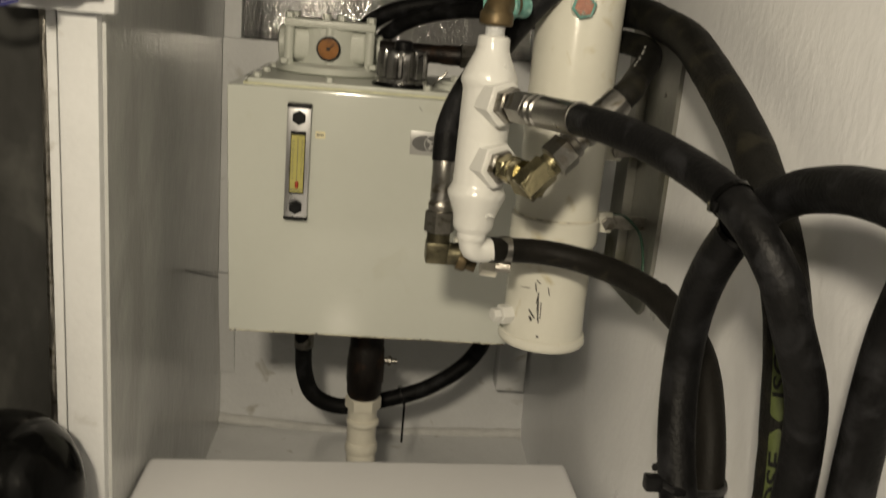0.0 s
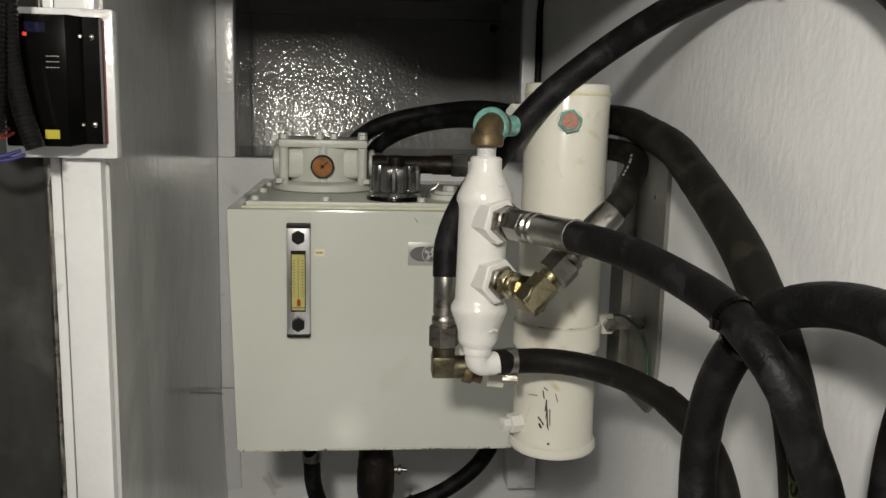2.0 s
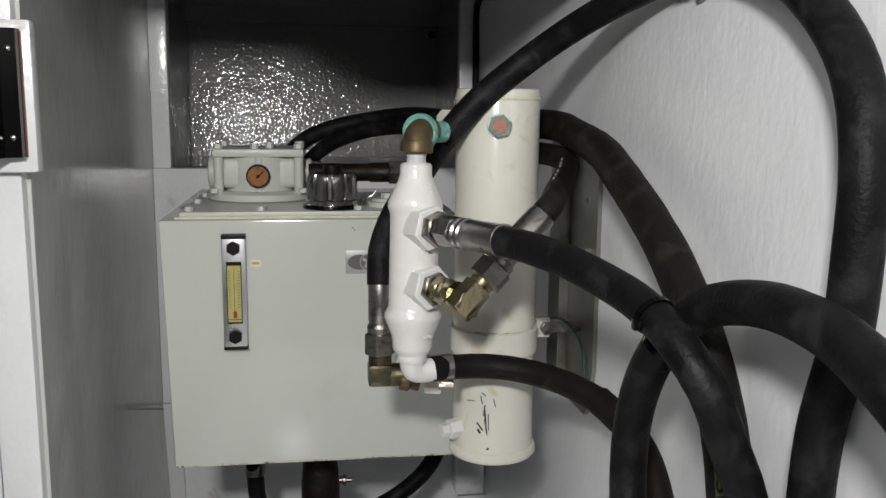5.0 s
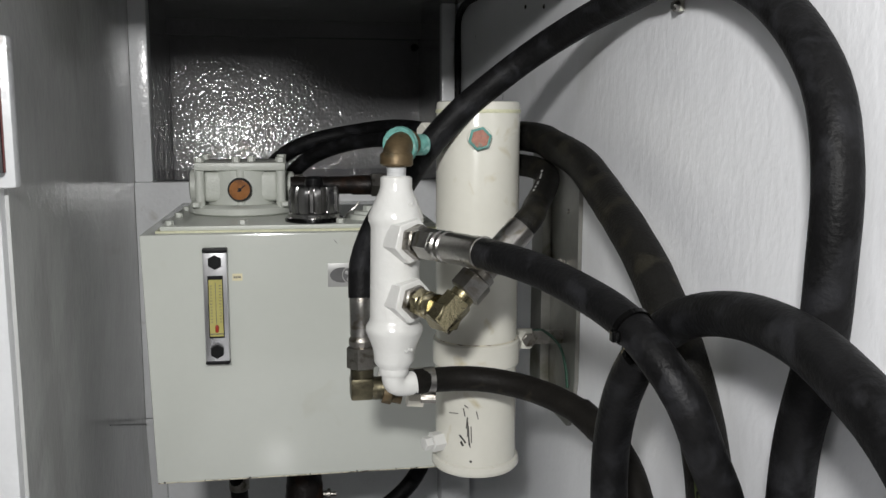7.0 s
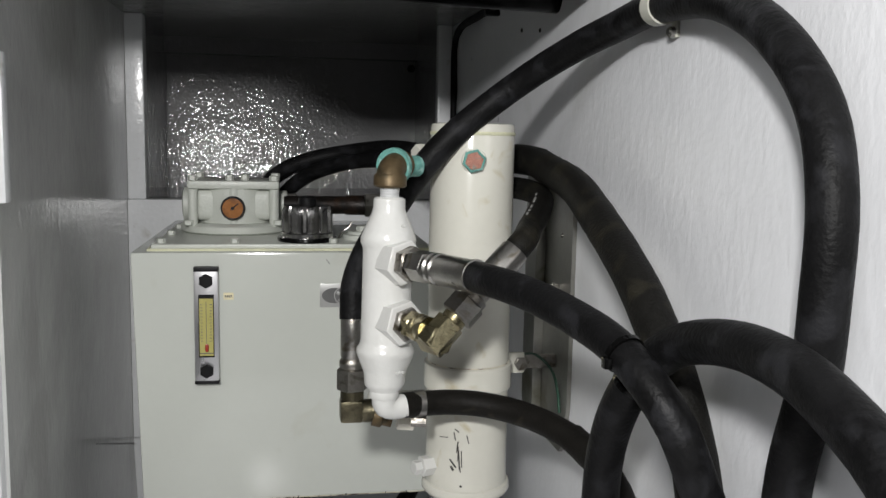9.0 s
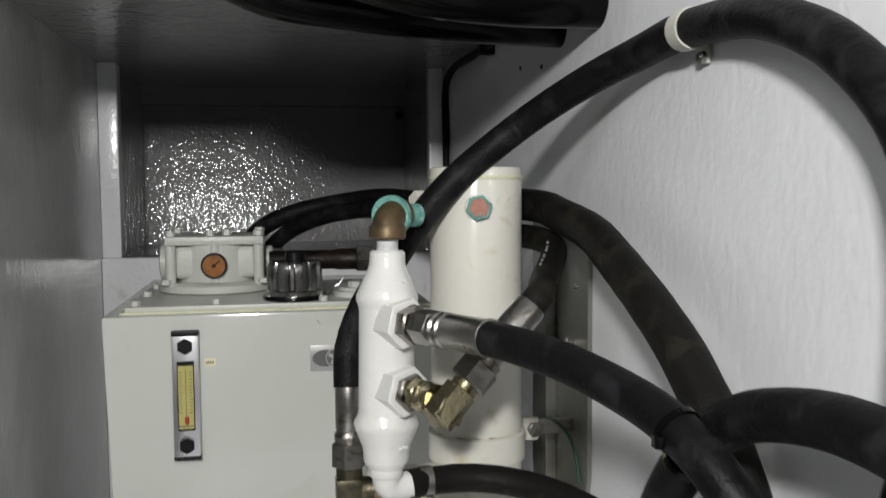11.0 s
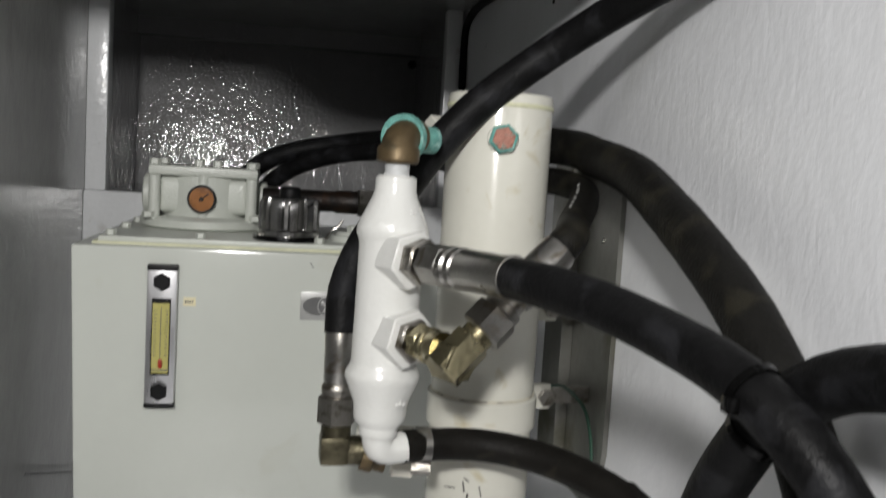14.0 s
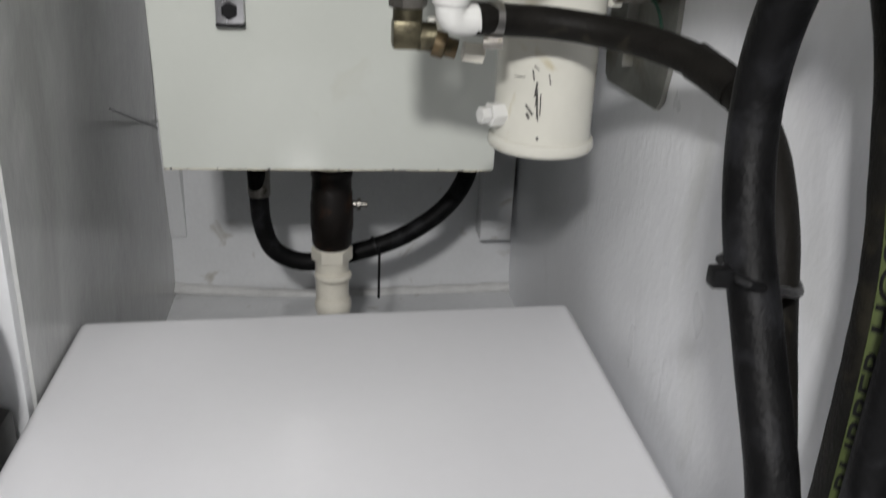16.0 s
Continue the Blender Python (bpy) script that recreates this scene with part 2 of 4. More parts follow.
def smooth_path(points, step=0.012):
    """Points along a smooth curve through the given ones."""
    p = [Vector(q) for q in points]
    p = [2 * p[0] - p[1]] + p + [2 * p[-1] - p[-2]]
    out = []
    for a, b, c, d in zip(p, p[1:], p[2:], p[3:]):
        ta, tb, tc = max((b - a).length, 1e-5) ** 0.5, max((c - b).length, 1e-5) ** 0.5, max((d - c).length, 1e-5) ** 0.5
        m1 = (b - a) / ta - (c - a) / (ta + tb) + (c - b) / tb
        m2 = (c - b) / tb - (d - b) / (tb + tc) + (d - c) / tc
        n = max(2, int((c - b).length / step))
        for i in range(n):
            u = i / n
            h = (2 * u**3 - 3 * u**2 + 1, u**3 - 2 * u**2 + u, -2 * u**3 + 3 * u**2, u**3 - u**2)
            out.append(h[0] * b + h[1] * tb * m1 + h[2] * c + h[3] * tb * m2)
    out.append(p[-2])
    return out


def tube(points, r, seg=20, step=0.012, rib=0.0, pitch=0.006, wobble=0.0):
    """A round hose along a smooth path; rib makes it corrugated, wobble slightly uneven."""
    bm = bmesh.new()
    path = smooth_path(points, pitch / 2 if rib else step)
    t = (path[1] - path[0]).normalized()
    u = t.orthogonal().normalized()
    rings = []
    for i, q in enumerate(path):
        t = (path[min(i + 1, len(path) - 1)] - path[max(i - 1, 0)]).normalized()
        u = (u - t * u.dot(t)).normalized()
        v = t.cross(u)
        rr = r + (rib if i % 2 else 0.0)
        rings.append([bm.verts.new(q + (u * math.cos(2 * math.pi * k / seg) + v * math.sin(2 * math.pi * k / seg)) * (rr + wobble * noise.noise(q * 60 + Vector((k, 0, 0))))) for k in range(seg)])
    for a, b in zip(rings, rings[1:]):
        for k in range(seg):
            j = (k + 1) % seg
            bm.faces.new((a[k], a[j], b[j], b[k]))
    bm.faces.new(list(reversed(rings[0])))
    bm.faces.new(rings[-1])
    return bm


def slab(outline, axis, a, b):
    """A flat plate of an outline drawn on the plane across an axis, from a to b along it."""
    bm = bmesh.new()

    def at(p, h):
        q = list(p)
        q.insert(axis, h)
        return bm.verts.new(q)

    lo, hi = [at(p, a) for p in outline], [at(p, b) for p in outline]
    bm.faces.new(lo), bm.faces.new(list(reversed(hi)))
    n = len(outline)
    for i in range(n):
        bm.faces.new((lo[i], hi[i], hi[(i + 1) % n], lo[(i + 1) % n]))
    bmesh.ops.recalc_face_normals(bm, faces=bm.faces)
    return bm


def structure(name, bm, mat, label, category):
    return tagged(obj(name, bm, mat), label, category, kind="structure")


# ---- the room: compartment, recess, closing walls ----
XL, XR, YB, ZC = -0.150, 0.489, 1.744, 1.408
XB = 0.53  # how far the back structure reaches into the hull side
structure("floor", boxed(-1.2, 0.56, -1.3, 2.4, -0.05, 0.0), FLOOR_GREY, "grey painted deck under the equipment", "floor")
# its unseen front edge is set to keep the lamp off the recess top
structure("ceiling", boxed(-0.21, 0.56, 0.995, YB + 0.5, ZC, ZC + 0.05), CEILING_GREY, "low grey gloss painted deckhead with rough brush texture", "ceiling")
structure("ceiling_high", boxed(-1.2, 0.56, -1.3, 1.2, 2.05, 2.10), ROOM_GREY, "unseen grey deckhead closing the open space, dark to limit bounce", "ceiling")
# unseen filler between the two deckheads, also stops lamp light above the edge
structure("wall_header", boxed(-0.153, XR, 0.995, 1.035, ZC + 0.05, 2.05), TRIM_WHITE, "unseen white header added above the low deckhead's front edge", "wall")


def hull_x(y, z):
    """The hull side is upright near the opening and leans in a little at the top towards the recess."""
    f = min(1.0, max(0.0, (y - 1.05) / 0.72))
    return XR + f * (0.030 - 0.046 * min(1.25, max(0.0, (z - 0.25) / 1.1)))


hull = bmesh.new()
hull_rows = []
for i in range(25):
    y = -1.3 + 3.6 * i / 24
    zs = [2.05 * k / 12 for k in range(13)]
    hull_rows.append([hull.verts.new((hull_x(y, z), y, z)) for z in zs] + [hull.verts.new((0.56, y, z)) for z in reversed(zs)])
for a, b in zip(hull_rows, hull_rows[1:]):
    for k in range(26):
        j = (k + 1) % 26
        hull.faces.new((a[k], a[j], b[j], b[k]))
hull.faces.new(hull_rows[0]), hull.faces.new(list(reversed(hull_rows[-1])))
bmesh.ops.recalc_face_normals(hull, faces=hull.faces)
structure("wall_right", hull, WALL_WHITE, "white painted hull side with rough rolled texture", "wall")
structure("wall_left", boxed(XL - 0.03, XL, 1.0, 2.3, 0.0, 2.05), WALL_GREY, "grey gloss painted partition with brush-marked surface", "wall")
structure("wall_back_low", boxed(XL, XB, 1.795, 1.835, 0.0, 1.06), TRIM_WHITE, "white painted bulkhead below the recess", "wall")
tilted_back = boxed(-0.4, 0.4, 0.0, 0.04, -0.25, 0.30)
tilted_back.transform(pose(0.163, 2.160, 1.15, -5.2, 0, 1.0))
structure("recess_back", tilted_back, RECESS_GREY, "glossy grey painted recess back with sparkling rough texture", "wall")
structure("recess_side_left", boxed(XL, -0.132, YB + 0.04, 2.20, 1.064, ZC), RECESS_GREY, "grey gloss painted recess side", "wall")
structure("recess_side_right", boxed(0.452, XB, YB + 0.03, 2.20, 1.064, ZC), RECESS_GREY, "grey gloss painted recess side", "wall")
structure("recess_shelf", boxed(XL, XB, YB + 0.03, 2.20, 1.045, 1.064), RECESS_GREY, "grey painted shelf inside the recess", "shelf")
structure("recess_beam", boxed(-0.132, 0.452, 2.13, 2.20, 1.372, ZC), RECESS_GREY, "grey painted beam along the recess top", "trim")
structure("trim_post_left", boxed(XL, -0.117, YB, YB + 0.04, 1.064, ZC, bevel=0.003), TRIM_WHITE, "pale painted upright framing the recess", "trim")
structure("trim_post_right", boxed(0.439, 0.466, YB, YB + 0.03, 1.064, ZC, bevel=0.003), TRIM_WHITE, "pale painted upright framing the recess", "trim")
structure("trim_ledge", boxed(XL, XB, YB - 0.008, YB + 0.05, 0.60, 1.064, bevel=0.003), TRIM_WHITE, "white painted panel below the recess opening", "trim")
structure("trim_cleat_left", slab([(YB - 0.006, 0.598), (1.795, 0.598), (1.795, 0.36), (1.788, 0.36)], 0, XL, -0.121), TRIM_WHITE, "white painted cleat on the bulkhead", "trim")
structure("trim_cleat_right", boxed(0.440, 0.500, YB - 0.006, 1.795, 0.372, 0.598, bevel=0.003), TRIM_WHITE, "white painted cleat on the bulkhead", "trim")
structure("back_ledge", boxed(XL, XB, 1.10, 1.795, 0.0, 0.238), TRIM_WHITE, "white painted ledge with a sealant bead behind the cover", "ledge")
structure("sealant_bead", tube([(XL, 1.792, 0.250), (-0.02, 1.788, 0.243), (0.10, 1.783, 0.238), (0.21, 1.786, 0.236), (0.33, 1.79, 0.240), (XB, 1.792, 0.246)], 0.011, 10, wobble=0.003), SEAL_WHITE, "lumpy white sealant bead in the corner", "sealant")
structure("jamb_trim", boxed(-0.197, -0.154, 0.985, 1.02, 0.0, 2.05, bevel=0.006), TRIM_WHITE, "chipped white painted door jamb", "trim")
structure("jamb_strip", boxed(-0.210, -0.199, 0.992, 1.02, 0.0, 2.05, bevel=0.002), TRIM_WHITE, "narrow white strip along the jamb", "trim")
structure("jamb_edging", tube([(-0.215, 1.0, 0.0), (-0.2152, 1.0, 0.7), (-0.2145, 1.0, 1.3), (-0.215, 1.0, 2.05)], 0.0045, 8, wobble=0.0012), STEEL_DARK, "worn metal edging strip beside the jamb", "trim")
structure("wall_dark_panel", boxed(-1.2, -0.219, 1.01, 1.04, 0.0, 2.05), DOOR_DARK, "dark cloudy brushed metal bulkhead panel", "wall")
# out of view: these two only close the room and hold bounce down
structure("wall_far_left", boxed(-1.25, -1.2, -1.3, 1.04, 0.0, 2.05), ROOM_GREY, "unseen grey side wall closing the room, dark to limit bounce", "wall")
structure("wall_behind", boxed(-1.25, 0.56, -1.35, -1.3, 0.0, 2.05), ROOM_GREY, "unseen grey wall behind the viewer, dark to limit bounce", "wall")

# the seam across the grey partition
structure("partition_seam", slab([(1.740, 0.586), (1.740, 0.589), (1.42, 0.700), (1.42, 0.6985)], 0, XL, XL + 0.0012), PRINT_DARK, "thin dark seam across the partition", "trim")


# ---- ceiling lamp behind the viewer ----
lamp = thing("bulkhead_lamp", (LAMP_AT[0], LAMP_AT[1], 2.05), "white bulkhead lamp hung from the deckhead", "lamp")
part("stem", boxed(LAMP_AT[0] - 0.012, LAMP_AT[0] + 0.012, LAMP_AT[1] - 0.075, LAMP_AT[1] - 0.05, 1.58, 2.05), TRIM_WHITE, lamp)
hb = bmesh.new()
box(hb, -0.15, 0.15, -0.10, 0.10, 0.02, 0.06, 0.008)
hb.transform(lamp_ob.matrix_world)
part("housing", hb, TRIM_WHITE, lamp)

# housing and stem made up to carry the added fill light
fill_lamp = thing("fill_lamp", (FILL_LAMP_AT[0], FILL_LAMP_AT[1], 2.05), "unseen lamp added as soft fill for the hull side", "lamp")
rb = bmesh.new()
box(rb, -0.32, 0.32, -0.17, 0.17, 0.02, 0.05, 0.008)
rb.transform(fill_light_ob.matrix_world)
part("housing", rb, TRIM_WHITE, fill_lamp)
part("stem", boxed(FILL_LAMP_AT[0] - 0.02, FILL_LAMP_AT[0] + 0.02, FILL_LAMP_AT[1] - 0.02, FILL_LAMP_AT[1] + 0.02, 1.96, 2.05), TRIM_WHITE, fill_lamp)

# ---- white cover in the foreground ----
cover_bm = boxed(-0.148, 0.466, 0.10, 1.20, 0.0, 0.50, bevel=0.014, seg=4)
for v in cover_bm.verts:
    if v.co.y > 1.0:
        v.co.y += -0.032 + 0.055 * (v.co.x + 0.148)
tagged(obj("equipment_cover", cover_bm, COVER_WHITE), "glossy white moulded equipment cover with rounded edges", "cover")


# ---- hydraulic tank ----
TX0, TX1, TY0, TY1, TZ0, TZ1 = -0.057, 0.365, 1.258, 1.735, 0.663, 1.025
tank = thing("oil_tank", (0.154, 1.45, TZ0), "cream painted steel hydraulic oil tank under the recess", "tank")
tank_bm = boxed(TX0, TX1, TY0, TY1, TZ0, TZ1, bevel=0.004)
for v in tank_bm.verts:
    if v.co.x < 0.1:
        v.co.x -= 0.010 * (v.co.z - TZ0) / (TZ1 - TZ0) - 0.003
part("body", tank_bm, TANK_CREAM, tank)
lid = part("lid", boxed(TX0 + 0.018, TX1 - 0.012, TY0 + 0.02, TY0 + 0.31, TZ1 + 0.001, TZ1 + 0.009, bevel=0.002), CASTING, tank)
part("lid_seal", boxed(TX0 + 0.013, TX1 - 0.008, TY0 + 0.015, TY0 + 0.315, TZ1 - 0.001, TZ1 + 0.003), SEAL_CREAM, tank, "yellowed sealant under the lid")
for bx, by in ((TX0 + 0.03, TY0 + 0.035), (0.075, TY0 + 0.032), (0.215, TY0 + 0.032), (TX1 - 0.03, TY0 + 0.035), (TX0 + 0.03, TY0 + 0.14), (TX0 + 0.03, TY0 + 0.24), (TX1 - 0.03, TY0 + 0.16)):
    part("lid_bolt", hexed(0.0062, 0.0, 0.007, (bx, by, TZ1 + 0.009), (0, 0, 1)), CASTING, tank)

# return filter head on the lid
FX, FY, FZ = 0.066, 1.468, TZ1 + 0.009
filt = part("filter_flange", lathed([(0.082, 0), (0.086, 0.003), (0.086, 0.012), (0.080, 0.016), (0.07, 0.016)], (FX, FY, FZ), seg=48), CASTING, tank)
fb = bmesh.new()
lathe(fb, [(0.058, 0.014), (0.058, 0.070), (0.055, 0.074)], frame_to((FX, FY, FZ), (0, 0, 1)), 40)
box(fb, FX - 0.062, FX + 0.062, FY - 0.048, FY + 0.048, FZ + 0.02, FZ + 0.070, 0.012, 3)
part("filter_body", fb, CASTING, tank, "pale grey cast filter housing")
part("filter_cover", boxed(FX - 0.070, FX + 0.070, FY - 0.060, FY + 0.060, FZ + 0.070, FZ + 0.083, bevel=0.004), CASTING, tank)
for sx in (-1, 1):
    for sy in (-1, 1):
        pb = lathed([(0.0075, 0.012), (0.0075, 0.070)], (FX + sx * 0.062, FY + sy * 0.052, FZ), seg=16)
        hexed(0.0075, 0.083, 0.091, (FX + sx * 0.062, FY + sy * 0.052, FZ), (0, 0, 1), pb)
        hexed(0.0085, 0.014, 0.022, (FX + sx * 0.068, FY + sy * 0.058, FZ), (0, 0, 1), pb)
        part("filter_bolt", pb, CASTING, tank)
for px in (0.0, 0.022):
    part("filter_bolt", hexed(0.0065, 0.083, 0.092, (FX + px - 0.006, FY - 0.052 + px, FZ), (0, 0, 1)), CASTING, tank)
part("filter_rib", lathed([(0.010, 0.016), (0.010, 0.072)], (FX, FY - 0.050, FZ), seg=16), CASTING, tank)
part("filter_port", lathed([(0.025, 0), (0.027, 0.003), (0.027, 0.022), (0.022, 0.024)], (FX - 0.058, FY, FZ + 0.043), (-1, 0, 0)), CASTING, tank)
part("filter_port", lathed([(0.022, 0), (0.022, 0.022), (0.020, 0.024)], (FX + 0.058, FY, FZ + 0.043), (1, 0, 0)), CASTING, tank)
part("filter_nipple", hexed(0.020, 0.022, 0.040, (FX + 0.058, FY, FZ + 0.043), (1, 0, 0)), STEEL, tank)

# pressure gauge on the filter head
gauge = part("pressure_gauge", lathed([(0.0165, 0), (0.0185, 0.002), (0.0185, 0.016), (0.0170, 0.019), (0.0158, 0.019), (0.0156, 0.0165)], (FX - 0.001, FY - 0.050, FZ + 0.041), (0, -1, 0), 40), BLACK_SATIN, tank, "small round gauge with an amber dial")
part("dial", lathed([(0.0157, 0.0150), (0.0157, 0.0172)], (FX - 0.001, FY - 0.050, FZ + 0.041), (0, -1, 0), 40), AMBER_DIAL, gauge)
nb = boxed(-0.0008, 0.0008, -0.0006, 0.0002, -0.004, 0.0115)
nb.transform(Matrix.Translation((FX - 0.001, FY - 0.0678, FZ + 0.041)) @ pose(0, 0, 0, 0, 48, 0))
part("needle", nb, BLACK_SATIN, gauge)
part("needle_hub", lathed([(0.0028, 0.0), (0.0022, 0.0016)], (FX - 0.001, FY - 0.0672, FZ + 0.041), (0, -1, 0), 16), BLACK_SATIN, gauge)

# filler breather cap
CX, CY = 0.178, 1.325
capbm = bmesh.new()
seg = 96
prof = [(0.0385, 0.006), (0.0385, 0.012), (0.0368, 0.0135), (0.0372, 0.015), (0.0376, 0.038), (0.0370, 0.046), (0.0335, 0.052), (0.014, 0.054)]
rings = []
for r, h in prof:
    ring = []
    for i in range(seg):
        a = 2 * math.pi * i / seg
        dent = 0.0042 if (0.0145 < h < 0.047) and (math.cos(a * 11) > 0.35) else 0.0
        ring.append(capbm.verts.new((CX + (r - dent) * math.cos(a), CY + (r - dent) * math.sin(a), FZ + h)))
    rings.append(ring)
for a, b in zip(rings, rings[1:]):
    for i in range(seg):
        capbm.faces.new((a[i], a[(i + 1) % seg], b[(i + 1) % seg], b[i]))
capbm.faces.new(rings[-1]), capbm.faces.new(list(reversed(rings[0])))
cap = part("filler_cap", capbm, CHROME, tank, "dark chrome filler cap with finger flutes")
part("cap_knob", lathed([(0.0125, 0.053), (0.0135, 0.055), (0.0130, 0.063), (0.0100, 0.066)], (CX, CY, FZ), seg=24), BLACK_SATIN, tank, "black breather knob")
part("cap_base", lathed([(0.043, 0), (0.044, 0.002), (0.043, 0.006), (0.038, 0.0065)], (CX, CY, FZ), seg=40), BLACK_GLOSS, tank)
for i in range(6):
    a = math.pi * (i / 3 + 0.17)
    part("cap_screw", lathed([(0.0028, 0), (0.0022, 0.002)], (CX + 0.0405 * math.cos(a), CY + 0.0405 * math.sin(a), FZ + 0.006), seg=10), STEEL, tank)
# suction fittings on the lid beside the cap
part("pipe_fitting", hexed(0.020, 0.0, 0.026, (0.268, 1.40, FZ + 0.047), (1, 0, 0)), STEEL_DARK, tank)
part("pipe_fitting", lathed([(0.013, -0.125), (0.014, -0.123), (0.014, -0.03), (0.0155, -0.028), (0.0155, 0.0)], (0.268, 1.40, FZ + 0.047), (1, 0, 0)), RUST_BLACK, tank, "dark pipe stub")
part("return_boss", lathed([(0.030, 0), (0.030, 0.007), (0.024, 0.008), (0.022, 0.012)], (0.262, 1.345, FZ)), CASTING, tank)
part("bleed_screw", hexed(0.010, 0.010, 0.020, (0.262, 1.345, FZ), (0, 0, 1)), CASTING, tank)
part("lid_clip", tube([(0.225, 1.35, FZ), (0.232, 1.345, FZ + 0.012), (0.240, 1.345, FZ + 0.017), (0.246, 1.347, FZ + 0.026)], 0.0018, 8, 0.004), STEEL, tank)

# oil level gauge
GX, GY = 0.038, TY0
lg = part("level_gauge", boxed(GX - 0.0165, GX + 0.0165, GY - 0.013, GY, 0.845, 1.003, bevel=0.002), ALUMINIUM, tank, "aluminium oil level gauge with a yellow scale")
part("end_cap", boxed(GX - 0.0168, GX + 0.0168, GY - 0.0136, GY, 0.9995, 1.0062, bevel=0.0015), BLACK_SATIN, lg)
part("end_cap", boxed(GX - 0.0168, GX + 0.0168, GY - 0.0136, GY, 0.8405, 0.8455, bevel=0.0015), BLACK_SATIN, lg)
for gz in (0.8600, 0.9875):
    part("gauge_bolt", hexed(0.0100, 0.0, 0.006, (GX, GY - 0.013, gz), (0, -1, 0), turn=30), BLACK_SATIN, lg)
part("scale_recess", boxed(GX - 0.0105, GX + 0.0105, GY - 0.0138, GY - 0.012, 0.879, 0.968), BLACK_SATIN, lg)
part("scale_card", boxed(GX - 0.0092, GX + 0.0092, GY - 0.0146, GY - 0.0136, 0.8815, 0.9625), YELLOW_SCALE, lg)
tk = bmesh.new()
for i in range(13):
    z = 0.902 + 0.0043 * i
    for sx in (-1, 1):
        box(tk, GX + sx * 0.0062 - 0.0016, GX + sx * 0.0062 + 0.0016, GY - 0.0150, GY - 0.0145, z, z + 0.0009)
box(tk, GX - 0.0004, GX + 0.0004, GY - 0.0150, GY - 0.0145, 0.899, 0.958)
box(tk, GX - 0.009, GX + 0.009, GY - 0.0150, GY - 0.0145, 0.8845, 0.8858)
part("scale_marks", tk, PRINT_DARK, lg)
part("float", lathed([(0.0018, 0), (0.0026, 0.002), (0.0026, 0.008), (0.0014, 0.0105)], (GX + 0.0005, GY - 0.0148, 0.8875), seg=14), RED_INK, lg)
tagpart = part("label", boxed(GX + 0.0225, GX + 0.0365, GY - 0.0006, GY, 0.958, 0.968), LABEL_CREAM, tank, "small cream paper label")
lt = bmesh.new()
for i in range(4):
    box(lt, GX + 0.0245 + 0.0026 * i, GX + 0.0262 + 0.0026 * i, GY - 0.0009, GY - 0.0005, 0.9615, 0.9645)
part("label_print", lt, PRINT_DARK, tagpart)

# name plate with a fan mark
npl = part("name_plate", boxed(0.1945, 0.2475, TY0 - 0.0015, TY0, 0.9455, 0.9795, bevel=0.0005), PLATE_GREY, tank, "grey printed maker's plate")
ov = lathed([(0.0135, 0), (0.0135, 0.0004)], (0.2185, TY0 - 0.0015, 0.9625), (0, -1, 0), 40)
for v in ov.verts:
    v.co.x = 0.2150 + (v.co.x - 0.2185) * 1.30
    v.co.z = 0.9625 + (v.co.z - 0.9625) * 0.82
part("plate_oval", ov, PRINT_DARK, npl)
part("plate_ring", lathed([(0.0125, 0.0003), (0.0125, 0.0007)], (0.2270, TY0 - 0.0015, 0.9625), (0, -1, 0), 40), PLATE_GREY, npl)
part("plate_disc", lathed([(0.0112, 0.0006), (0.0112, 0.0010)], (0.2270, TY0 - 0.0015, 0.9625), (0, -1, 0), 40), PRINT_DARK, npl)
for i in range(4):
    bl = boxed(-0.0022, 0.0022, -0.0004, 0.0, 0.002, 0.0095, bevel=0.0002)
    bl.transform(Matrix.Translation((0.2270, TY0 - 0.0025, 0.9625)) @ pose(0, 0, 0, 0, 90 * i + 30, 0))
    part("plate_blade", bl, PLATE_GREY, npl)
wr = boxed(-0.0004, 0.0004, -0.0003, 0, -0.004, 0.004)
wr.transform(Matrix.Translation((0.206, TY0 - 0.0002, 1.011)) @ pose(0, 0, 0, 0, -35, 0))
part("paint_scratch", wr, PRINT_DARK, tank)

for cx, cw in ((-0.045, 0.0022), (0.012, 0.0012), (0.075, 0.003), (0.163, 0.0015), (0.232, 0.0024), (0.291, 0.0012), (0.322, 0.0018)):
    part("paint_chip", boxed(cx, cx + cw, TY0 - 0.0004, TY0 + 0.002, TZ0 - 0.0003, TZ0 + 0.0022), SCRATCH, tank)
part("rust_edge", boxed(TX0 + 0.004, TX1 - 0.004, TY0 - 0.0003, TY0 + 0.002, TZ0 - 0.0002, TZ0 + 0.0008), RUST_LINE, tank, "rust showing along the bottom edge")

# outlet under the tank
outlet = thing("tank_outlet", (0.155, 1.42, 0.30), "rusty valve and white elbowed drain pipe under the tank", "pipe")
part("valve", lathed([(0.028, 0.318), (0.031, 0.314), (0.031, 0.306), (0.029, 0.302), (0.029, 0.284), (0.0305, 0.280), (0.0305, 0.268), (0.032, 0.262), (0.032, 0.222), (0.030, 0.216), (0.030, 0.200), (0.026, 0.192)], (0.155, 1.42, 0.30)), RUST_BLACK, outlet, "dark corroded valve body")
part("collar", lathed([(0.027, 0.363), (0.027, 0.335), (0.0295, 0.330), (0.0295, 0.320), (0.025, 0.316)], (0.155, 1.42, 0.30)), RUST_LINE, outlet, "cream collar stained with rust")
part("pipe_nut", hexed(0.0312, 0.170, 0.192, (0.155, 1.42, 0.30), (0, 0, 1), chamfer=0.06), PVC, outlet)
